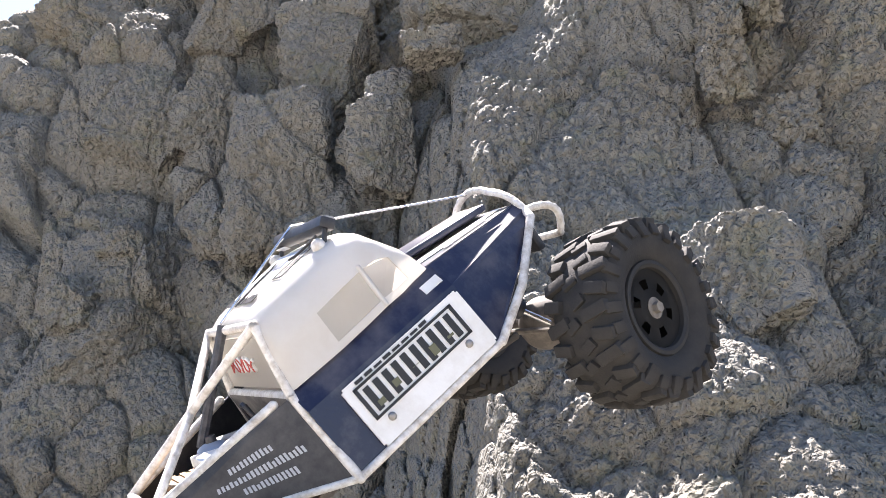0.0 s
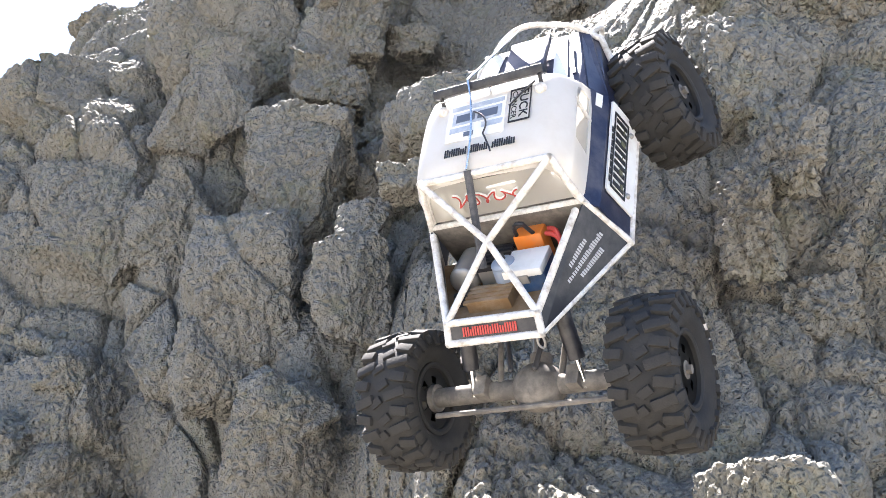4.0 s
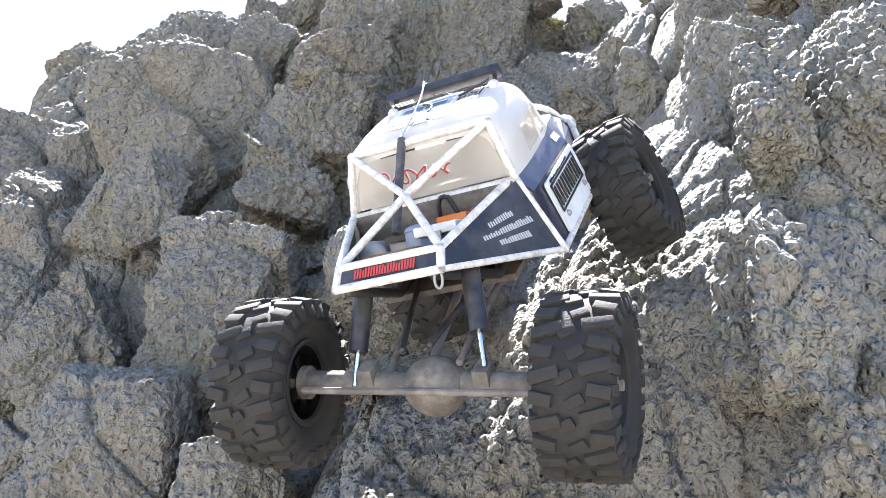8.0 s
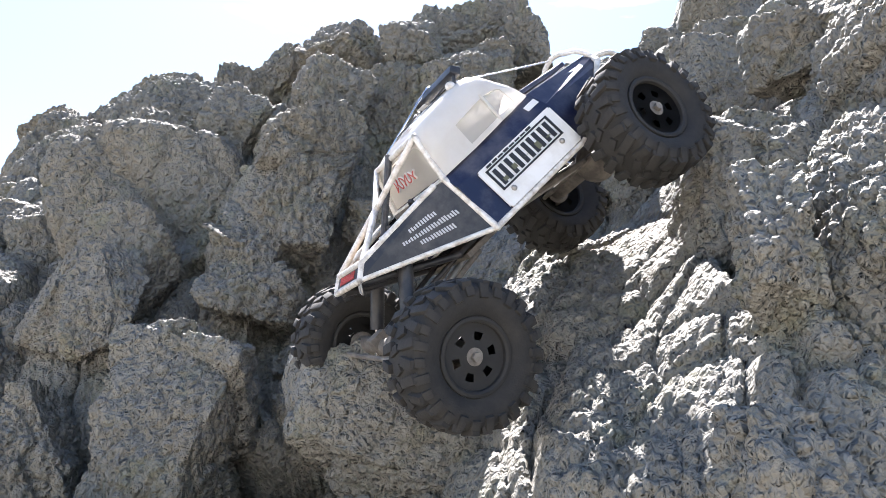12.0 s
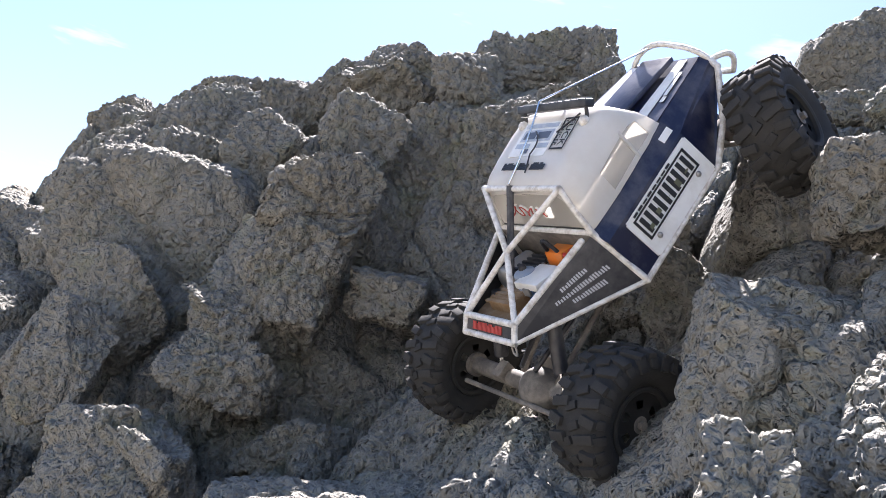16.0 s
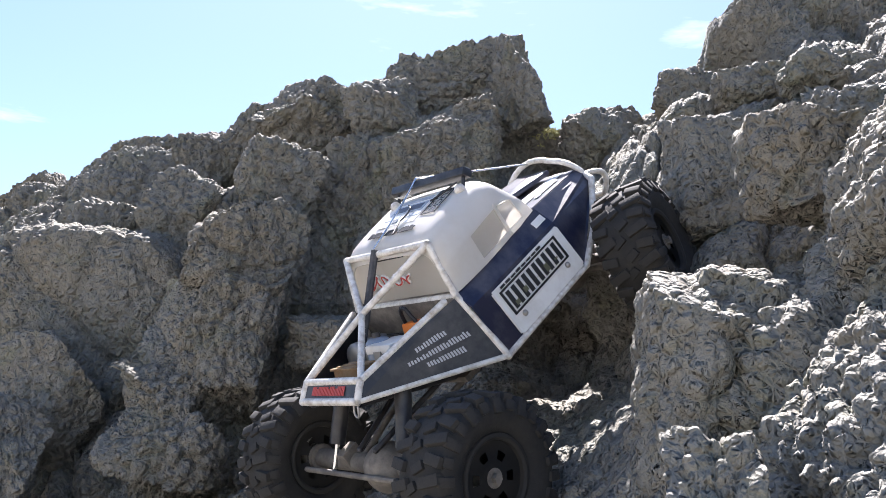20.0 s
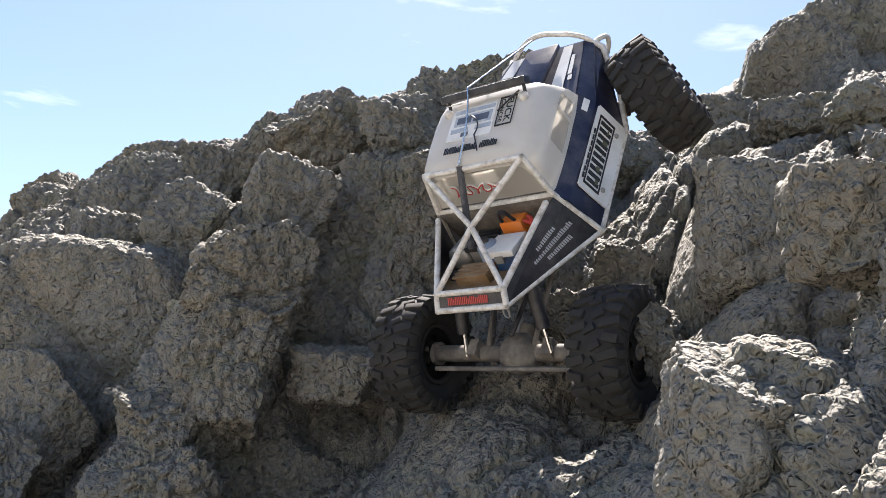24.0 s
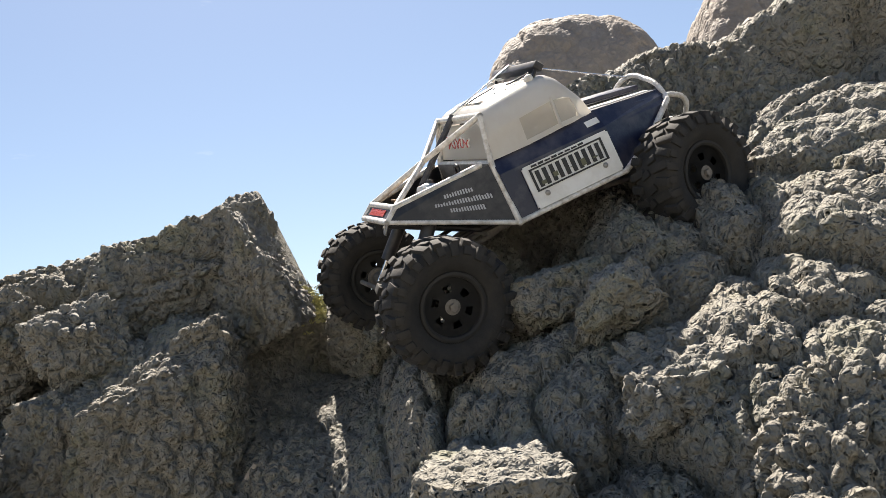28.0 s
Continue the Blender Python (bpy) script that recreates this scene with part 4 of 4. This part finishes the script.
# light bar
bm = bmesh.new()
box(bm, Matrix.Translation(V(0.004, 0.066, 0.1735)) @ pose(0, 0, 0, 40, 0, 0), (0.112 * K, 0.008 * K, 0.0115 * K), 0.0015)
bar = part("light_bar", bm, black_mat, truck, "black roof light bar on two stands")
for k in range(9):
    bm = bmesh.new()
    box(bm, Matrix.Translation(V(-0.044 + k * 0.012, 0.0712, 0.1750)) @ pose(0, 0, 0, 40, 0, 0), (0.009 * K, 0.002, 0.007 * K))
    part("lens", bm, grey_metal, bar)
strokes("print", [V(-0.052, 0.0645, 0.1665), V(0.060, 0.0645, 0.1665), V(0.060, 0.0585, 0.1740), V(-0.052, 0.0585, 0.1740)], word_bars(rng, 0.03, 0.24, 0.25, 0.75, 6), 0.0025, decal_white, bar, "white print on the light bar")
for x in (-0.046, 0.054):
    tube("light_stand", [V(x, 0.056, 0.162), V(x, 0.064, 0.171)], 0.0022, black_mat, truck)
    bm = bmesh.new()
    bmesh.ops.create_icosphere(bm, subdivisions=2, radius=0.0062, matrix=Matrix.Translation(V(x, 0.052, 0.1640)))
    part("stand_foot", bm, tube_mat, truck)
tube("light_cable", bow(V(0.050, 0.056, 0.170), V(0.030, 0.045, 0.165), V(0.026, 0.038, 0.166)), 0.0011, black_mat, truck)
tube("winch_cable", [V(-0.010, 0.212, 0.112), V(-0.014, 0.068, 0.1815)] + bow(V(-0.014, 0.068, 0.1815), V(-0.004, 0.03, 0.172), V(-0.013, -0.020, 0.156)), 0.0011, steel_mat, truck, "thin pale steel cable")
tube("loose_cord", bow(V(-0.010, 0.04, 0.1665), V(0.010, 0.028, 0.1665), V(0.002, 0.012, 0.1640)) + bow(V(0.002, 0.012, 0.1640), V(0.008, 0.0, 0.163), V(0.012, -0.010, 0.162)), 0.0009, black_mat, truck)
bm = bmesh.new()
rod(bm, V(-0.013, -0.020, 0.154), V(-0.016, -0.085, 0.094), 0.0042, 8)
part("tow_strap", bm, strap_mat, truck, "dark grey webbing strap")

# load bed and what lies in it
plate("bed_floor", [V(-0.043, -0.138, 0.086), V(0.043, -0.138, 0.086), V(0.092, -0.036, 0.045), V(-0.092, -0.036, 0.045)], 0.003, box_brown, truck, "dusty brown bed floor")
bm = bmesh.new()
box(bm, Matrix.Translation(V(0.0, -0.034, 0.074)), (0.150 * K, 0.006, 0.054 * K), 0.002)
part("bed_bulkhead", bm, axle_mat, truck, "dusty brown-grey bulkhead")


def bed(x, y, z):
    """A spot in the load bed, on its sloping floor."""
    return Matrix.Translation(V(x, y, 0.083 - (y + 0.138) * 0.40 + z)) @ pose(0, 0, 0, -21.8, 0, 0)


bm = bmesh.new()
box(bm, bed(0.024, -0.082, 0.013), (0.034 * K, 0.034 * K, 0.022 * K), 0.002)
cooler = part("cooler", bm, cooler_blue, truck, "small blue cooler box with a white lid")
bm = bmesh.new()
box(bm, bed(0.024, -0.082, 0.028), (0.037 * K, 0.037 * K, 0.008 * K), 0.002)
part("lid", bm, decal_white, cooler)
bm = bmesh.new()
box(bm, bed(0.024, -0.1015, 0.022), (0.010 * K, 0.003, 0.008 * K))
part("latch", bm, grey_metal, cooler)
bm = bmesh.new()
box(bm, bed(0.020, -0.050, 0.022), (0.028 * K, 0.020 * K, 0.036 * K), 0.003)
can = part("fuel_can", bm, orange_mat, truck, "orange fuel can with a dark handle")
tube("can_handle", bow(bed(0.010, -0.050, 0.041).translation, bed(0.012, -0.050, 0.062).translation, bed(0.022, -0.050, 0.056).translation, 6) + [bed(0.026, -0.050, 0.041).translation], 0.0022, black_mat, can)
for k in range(2):
    tube("red_hose", bow(bed(0.040, -0.045 - k * 0.008, 0.040).translation, bed(0.062, -0.060, 0.050 - k * 0.01).translation, bed(0.046, -0.075, 0.008).translation), 0.0026, hose_red, truck)
bm = bmesh.new()
m = bed(-0.044, -0.066, 0.016)
bmesh.ops.create_cone(bm, cap_ends=True, segments=24, radius1=0.0145 * K, radius2=0.0145 * K, depth=0.036 * K, matrix=m @ pose(0, 0, 0, 90, 0, 0))
for dy in (-0.018, 0.018):
    bmesh.ops.create_uvsphere(bm, u_segments=24, v_segments=8, radius=0.0145 * K, matrix=m @ Matrix.Translation((0, dy * K, 0)) @ Matrix.Diagonal((1, 0.35, 1, 1)))
part("air_tank", bm, grey_metal, truck, "dull metal air tank")
bm = bmesh.new()
box(bm, bed(-0.010, -0.108, 0.008), (0.042 * K, 0.026 * K, 0.014 * K), 0.001)
for k in range(4):
    box(bm, bed(-0.010, -0.118 + k * 0.0065, 0.0155), (0.044 * K, 0.004 * K, 0.002 * K))
part("wooden_crate", bm, box_brown, truck, "small brown slatted crate")
bm = bmesh.new()
box(bm, bed(-0.013, -0.066, 0.014), (0.030 * K, 0.040 * K, 0.026 * K), 0.003)
eng = part("engine_block", bm, grey_metal, truck, "grey finned motor block")
for k in range(6):
    bm = bmesh.new()
    box(bm, bed(-0.013, -0.082 + k * 0.0064, 0.0285), (0.031 * K, 0.0028 * K, 0.005 * K))
    part("cooling_fin", bm, black_mat, eng)

bm = bmesh.new()
m = bed(0.002, -0.086, 0.018)
bmesh.ops.create_cone(bm, cap_ends=True, segments=24, radius1=0.0125 * K, radius2=0.0110 * K, depth=0.026 * K, matrix=m)
bmesh.ops.create_uvsphere(bm, u_segments=24, v_segments=10, radius=0.0115 * K, matrix=m @ Matrix.Translation((0, 0, 0.0125 * K)) @ Matrix.Diagonal((1, 1, 0.45, 1)))
drum = part("canister", bm, canister_mat, truck, "small blue-grey canister")
bm = bmesh.new()
bmesh.ops.create_cone(bm, cap_ends=True, segments=14, radius1=0.0042 * K, radius2=0.0038 * K, depth=0.005 * K, matrix=m @ Matrix.Translation((0, 0, 0.019 * K)))
part("cap", bm, black_mat, drum)
# tow shackle hanging at the rear bumper
hook = tube("tow_shackle", bow(V(0.039, -0.1555, 0.081), V(0.037, -0.161, 0.073), V(0.041, -0.160, 0.071), 6) + bow(V(0.041, -0.160, 0.071), V(0.046, -0.161, 0.073), V(0.044, -0.1555, 0.081), 6)[1:], 0.0012, grey_metal, truck, "dull steel shackle")
tube("shackle_pin", [V(0.037, -0.1555, 0.081), V(0.046, -0.1555, 0.081)], 0.0012, grey_metal, hook)

# chassis underneath
plate("belly_plate", [V(0.060, -0.060, 0.026), V(-0.060, -0.060, 0.026), V(-0.060, 0.120, 0.026), V(0.060, 0.120, 0.026)], 0.006, axle_mat, truck, "scraped skid plate")
for s in (-1, 1):
    tube("chassis_rail", [V(s * 0.036, -0.150, 0.078), V(s * 0.046, -0.060, 0.034), V(s * 0.046, 0.120, 0.034), V(s * 0.036, 0.205, 0.062)], 0.0045, black_mat, truck)
    for y0, y1, z1, nm in ((-0.140, -0.098, 0.078, "rear"), (0.150, 0.120, 0.090, "front")):
        a, b = V(s * 0.052, y0 - 0.006 * (1 if y0 < 0 else -1), 0.026), V(s * 0.044, y1, z1)
        bm = bmesh.new()
        rod(bm, a, b, 0.0085, 14)
        sh = part("shock_body", bm, black_mat, truck, "black shock absorber")
        bm = bmesh.new()
        rod(bm, a + (a - b).normalized() * 0.030, a, 0.0026, 10)
        part("shock_shaft", bm, steel_mat, sh, "bright steel shock shaft")
for s in (-1, 1):
    for y0, y1 in ((-0.150, -0.040), (0.150, 0.060)):
        tube("suspension_link", [V(s * 0.030, y0, 0.006), V(s * 0.040, y1, 0.022)], 0.0034, axle_mat, truck)
        tube("upper_link", [V(s * 0.012, y0, 0.024), V(s * 0.034, y1, 0.034)], 0.0030, black_mat, truck)
tube("drive_shaft", [V(0.004, -0.150, 0.004), V(0.0, 0.0, 0.028), V(0.004, 0.150, 0.004)], 0.0040, grey_metal, truck)


def build_axle(name):
    ax = new(name)
    ax.parent = truck
    bm = bmesh.new()
    rod(bm, (-0.115, 0, 0), (0.115, 0, 0), 0.0105, 16)
    for s in (-1, 1):
        rod(bm, (s * 0.112, 0, 0), (s * 0.128, 0, 0), 0.0150, 16)
        box(bm, Matrix.Translation((s * 0.052, 0, 0.010)), (0.014, 0.022, 0.016), 0.002)
    part("axle_tube", bm, axle_mat, ax)
    bm = bmesh.new()
    bmesh.ops.create_uvsphere(bm, u_segments=20, v_segments=12, radius=0.026, matrix=Matrix.Translation((0.008, 0, -0.002)) @ Matrix.Diagonal((1.1, 1, 1, 1)))
    rod(bm, (0.008, -0.020, -0.002), (0.008, 0.034, 0.002), 0.012, 16)
    part("differential", bm, axle_mat, ax, "dusty bulging differential housing")
    bm = bmesh.new()
    rod(bm, (-0.105, -0.026, 0.008), (0.105, -0.026, 0.008), 0.0030, 8)
    part("tie_rod", bm, axle_mat, ax)
    return ax


rear_axle, front_axle = build_axle("rear_axle"), build_axle("front_axle")
R_TYRE = 0.0755


def lathe(prof, seg, gap=None):
    """A turned shape round the x axis from (radius, x) pairs, open where gap says so."""
    bm = bmesh.new()
    ring = [[bm.verts.new((x, r * math.cos(math.tau * k / seg), r * math.sin(math.tau * k / seg))) for r, x in prof] for k in range(seg)]
    for k in range(seg):
        a, b = ring[k], ring[(k + 1) % seg]
        for j in range(len(prof) - 1):
            if not (gap and gap(k, j)):
                bm.faces.new((a[j], a[j + 1], b[j + 1], b[j]))
    return bm


def build_wheel():
    w = new("wheel")
    w.parent = truck
    side_wall = [(0.0375, 0.0215), (0.0440, 0.0275), (0.0520, 0.0310), (0.0600, 0.0315), (0.0660, 0.0290), (0.0705, 0.0235), (0.0722, 0.0120)]
    prof = [(r, -x) for r, x in side_wall] + [(0.0726, 0.0)] + side_wall[::-1]
    part("tyre", lathe(prof, 64), rubber, w, "black lugged tyre with dusty tread")
    # three kinds of lug: long and short over the shoulder, and one on the crown
    lugs = []
    for long in (1, 0):
        bm = bmesh.new()
        box(bm, Matrix.Translation((0.0185 if long else 0.0215, 0, 0.0713)) @ pose(0, 0, 0, 0, 7, 14 if long else -10), (0.024 if long else 0.018, 0.0098, 0.0085), 0.0012)
        box(bm, Matrix.Translation((0.0302, 0, 0.0640)) @ pose(0, 0, 0, 0, 72, 0), (0.015 if long else 0.010, 0.0088, 0.0055), 0.0010)
        lugs.append(part("lug", bm, rubber, w))
    bm = bmesh.new()
    box(bm, Matrix.Translation((0, 0, 0.0718)) @ pose(0, 0, 0, 0, 0, 28), (0.014, 0.0085, 0.0075), 0.0011)
    lugs.append(part("lug", bm, rubber, w))
    meshes = [o.data for o in lugs]
    for k in range(26):
        at = 360 / 26 * k
        for s in (1, -1):
            if k == 0 and s == 1:
                continue
            ob = lugs[1] if k == 1 and s == 1 else new("lug", meshes[k % 2])
            ob.parent = w
            ob.matrix_basis = pose(0, 0, 0, at + (5 if s < 0 else 0), 0, 0) @ pose(0, 0, 0, 0, 0, 0 if s > 0 else 180)
        ob = lugs[2] if k == 0 else new("lug", meshes[2])
        ob.parent = w
        ob.matrix_basis = pose(0, 0, 0, at + 6, 0, 0) @ pose(0.004 if k % 2 else -0.004, 0, 0, 0, 0, 0 if k % 2 else 180)
    # dished wheel with six narrow slots, a bead ring on each side
    bm = lathe([(0.0365, -0.0235), (0.0345, -0.0200), (0.0340, 0.0200), (0.0365, 0.0235)], 48)
    bmesh.ops.solidify(bm, geom=list(bm.faces), thickness=0.0012)
    part("rim", bm, rim_mat, w, "dark grey wheel rim")
    for s in (-1, 1):
        part("bead_ring", lathe([(0.0330, s * 0.0205), (0.0335, s * 0.0245), (0.0360, s * 0.0262), (0.0390, s * 0.0258), (0.0400, s * 0.0225)], 48), rim_mat, w, "dusty dark bead ring")
        bm = lathe([(0.0085, s * 0.0215), (0.0135, s * 0.0210), (0.0165, s * 0.0202), (0.0245, s * 0.0198), (0.0345, s * 0.0205)], 60, lambda k, j: j == 2 and k % 10 < 4)
        bmesh.ops.solidify(bm, geom=list(bm.faces), thickness=0.0016)
        part("wheel_disc", bm, rim_mat, w, "dark slotted wheel disc")
    bm = bmesh.new()
    rod(bm, (-0.022, 0, 0), (0.022, 0, 0), 0.0090, 20)
    for s in (-1, 1):
        bmesh.ops.create_cone(bm, cap_ends=True, segments=6, radius1=0.0048, radius2=0.0048, depth=0.006, matrix=Matrix.Translation((s * 0.024, 0, 0)) @ pose(0, 0, 0, 0, 90 * s, 0))
    part("hub", bm, axle_mat, w, "dusty dark hub with a hex nut")
    return w


wheels = [build_wheel()]
for _ in range(3):
    wheels.append(copy_thing(wheels[0], Matrix()))


TRUCK = [
    (0, -0.049, 0.667, 0.353, -65.4, 37.5, -5.7),
    (0.5, 0.033, 0.745, 0.487, -62.2, 46.5, -2.5),
    (1, 0.104, 0.848, 0.603, -52.6, 48.0, -9.9),
    (2, 0.148, 0.929, 0.738, -48.9, 62.0, -14.7),
    (5, 0.208, 1.089, 0.912, -22.1, 64.9, 6.4),
    (5.5, 0.209, 1.101, 0.923, -22.4, 64.9, 5.6),
    (6, 0.204, 1.115, 0.924, -22.2, 61.2, 0.1),
    (7, 0.209, 1.214, 1.055, -10.0, 50.4, 6.5),
    (7.5, 0.220, 1.330, 1.176, -12.7, 38.6, 11.4),
    (8, 0.220, 1.348, 1.192, -16.3, 38.4, 10.9),
    (9, 0.187, 1.376, 1.206, -27.7, 39.1, 12.3),
    (10, 0.179, 1.377, 1.221, -27.4, 35.4, 10.1),
    (11, 0.176, 1.418, 1.270, -40.4, 33.3, 4.1),
    (11.5, 0.218, 1.504, 1.363, -70.1, 41.6, 0.3),
    (13.5, 0.367, 1.823, 1.677, -50.3, 65.9, -11.2),
    (14, 0.362, 1.796, 1.638, -50.0, 57.5, -7.3),
    (15, 0.365, 1.804, 1.659, -51.2, 63.4, -10.5),
    (16, 0.390, 1.841, 1.696, -61.7, 66.4, -18.3),
    (16.5, 0.390, 1.850, 1.697, -62.6, 65.0, -20.6),
    (17, 0.370, 1.833, 1.660, -51.4, 54.9, -8.2),
    (18, 0.278, 1.800, 1.552, -39.5, 42.7, -0.4),
    (19, 0.327, 1.846, 1.667, -47.3, 59.9, -9.9),
    (20, 0.305, 1.813, 1.589, -40.1, 44.3, -1.4),
    (21, 0.329, 1.919, 1.713, -38.4, 66.0, -2.6),
    (23.5, 0.337, 1.989, 1.800, -26.2, 67.9, 0.5),
    (24, 0.332, 2.023, 1.842, -23.1, 68.1, 4.3),
    (25, 0.353, 2.185, 1.913, -20.6, 50.1, 12.7),
    (25.5, 0.378, 2.202, 1.932, -33.0, 48.3, -0.1),
    (26, 0.406, 2.215, 1.947, -37.3, 49.4, -1.1),
    (26.5, 0.407, 2.210, 1.936, -36.4, 48.1, -5.9),
    (27, 0.460, 2.296, 2.035, -47.6, 37.5, -8.1),
    (27.5, 0.504, 2.323, 2.089, -62.8, 27.2, -14.5),
    (28, 0.637, 2.301, 2.153, -71.3, 18.9, -16.7),
]
AXLES = [
    (0, -0.158, -0.002, 6.0, 0.216, -0.012, -0.5, 16),
    (0.5, -0.151, 0.001, 6.8, 0.197, -0.006, 3.7, 16),
    (1, -0.147, 0.013, 8.5, 0.175, -0.009, 9.4, 10),
    (2, -0.175, 0.021, 7.4, 0.172, -0.010, 14.0, 9),
    (5, -0.176, -0.005, 1.5, 0.173, -0.014, 14.1, 6),
    (5.5, -0.172, -0.004, 1.8, 0.175, -0.017, 15.0, 6),
    (6, -0.165, 0.000, 2.5, 0.177, -0.018, 14.0, 6),
    (7, -0.163, -0.017, -2.7, 0.171, -0.029, 12.4, 4),
    (7.5, -0.166, -0.014, -7.7, 0.171, -0.024, 13.4, 3),
    (8, -0.173, -0.006, -9.4, 0.169, -0.016, 13.0, 3),
    (9, -0.174, -0.007, -11.9, 0.161, -0.021, 8.2, 3),
    (10, -0.176, -0.008, -10.3, 0.157, -0.019, 8.7, 3),
    (11, -0.171, -0.010, -9.2, 0.151, -0.023, 8.2, 2),
    (11.5, -0.172, -0.001, -10.9, 0.170, -0.009, 6.7, 8),
    (13.5, -0.177, 0.004, -10.4, 0.188, 0.005, 6.8, 30),
    (14, -0.178, 0.003, -8.1, 0.192, 0.011, 7.5, 34),
    (15, -0.172, 0.006, -5.5, 0.204, 0.010, 5.8, 39),
    (16, -0.178, 0.004, -5.1, 0.196, 0.004, 4.8, 33),
    (16.5, -0.176, 0.002, -4.6, 0.187, 0.001, 4.6, 10),
    (17, -0.171, -0.001, -5.1, 0.181, -0.002, 3.9, 8),
    (18, -0.160, -0.001, -1.1, 0.182, -0.003, 3.3, 26),
    (19, -0.169, -0.002, -4.2, 0.188, 0.002, 4.4, 34),
    (20, -0.162, 0.002, -1.8, 0.184, -0.001, 4.1, 24),
    (21, -0.172, -0.001, -5.7, 0.188, 0.008, 7.2, 34),
    (23.5, -0.176, -0.002, -3.5, 0.186, 0.012, 9.5, 33),
    (24, -0.175, -0.005, -3.3, 0.180, 0.006, 9.3, 32),
    (25, -0.175, -0.004, -6.7, 0.169, -0.003, 6.8, 9),
    (25.5, -0.177, -0.010, -5.0, 0.168, -0.003, 5.8, 10),
    (26, -0.178, -0.010, -2.5, 0.169, -0.000, 6.9, 15),
    (26.5, -0.177, -0.001, 0.7, 0.170, -0.001, 6.6, 15),
    (27, -0.180, -0.001, 1.6, 0.170, -0.005, 4.4, 10),
    (27.5, -0.178, -0.004, 0.2, 0.178, -0.007, 3.0, 14),
    (28, -0.170, -0.002, -0.2, 0.186, -0.004, 3.2, 11),
]


def dense(rows, step=0.1):
    """Rows of seconds and numbers, filled in evenly and smoothly between the given ones."""
    a = np.array(rows, float)
    t, v = a[:, 0], a[:, 1:]
    slope = np.gradient(v, t, axis=0)
    for k in range(1, len(t) - 1):
        before, after = (v[k] - v[k - 1]) / (t[k] - t[k - 1]), (v[k + 1] - v[k]) / (t[k + 1] - t[k])
        slope[k] = np.where(before * after > 0, 2 * before * after / (before + after + 1e-12 * np.sign(before + after)), 0)
    out = []
    for s in np.round(np.arange(0, t[-1] + 1e-6, step), 3):
        k = min(max(np.searchsorted(t, s) - 1, 0), len(t) - 2)
        h = t[k + 1] - t[k]
        u = (s - t[k]) / h
        out.append((s, (1 + 2 * u) * (1 - u) ** 2 * v[k] + u * (1 - u) ** 2 * h * slope[k] + u * u * (3 - 2 * u) * v[k + 1] + u * u * (u - 1) * h * slope[k + 1]))
    return out


def truck_pose(x, y, z, yaw, pitch, roll):
    return pose(x, y, z) @ pose(0, 0, 0, 0, 0, yaw) @ pose(0, 0, 0, pitch) @ pose(0, 0, 0, 0, -roll, 0)


def motions():
    body = dense(TRUCK)
    walk(truck, [(t, truck_pose(*v)) for t, v in body])
    legs = dense(AXLES)
    walk(rear_axle, [(t, pose(0, v[0], v[1], 0, -v[2], 0)) for t, v in legs])
    walk(front_axle, [(t, pose(0, v[3], v[4], 0, -v[5], 0) @ pose(0, 0, 0, 0, 0, 0)) for t, v in legs])
    spin, turned = [0.0], 0.0
    for (t, a), (_, b) in zip(body, body[1:]):
        ahead = truck_pose(*a).to_3x3() @ Vector((0, 1, 0))
        roll = math.degrees(Vector(b[:3] - a[:3]).dot(ahead) / R_TYRE)
        # the wheels slip while the truck is held up, and grip near the top
        slip = 50.0 * float(np.interp(t, (0, 0.4, 2, 8, 9, 10, 10.6, 11.5, 13.5, 25, 27, 28), (0.4, 1, 1, 0.8, 0.5, 0.4, 1, 1, 1, 1, 0.6, 0.3)))
        turned += max(-60.0, min(60.0, roll + slip))
        spin.append(turned)
    for k, w in enumerate(wheels):
        front, s = k >= 2, (-1, 1)[k % 2]
        rows = []
        for (t, v), a in zip(legs, spin):
            y, z, lean, steer = (v[3], v[4], v[5], v[6]) if front else (v[0], v[1], v[2], 0.0)
            rows.append((t, pose(0, y, z, 0, -lean, 0) @ pose(s * HALF_TRACK, 0, 0, 0, 0, steer) @ pose(0, 0, 0, -a, 0, 0)))
        walk(w, rows)


HALF_TRACK = 0.139
motions()
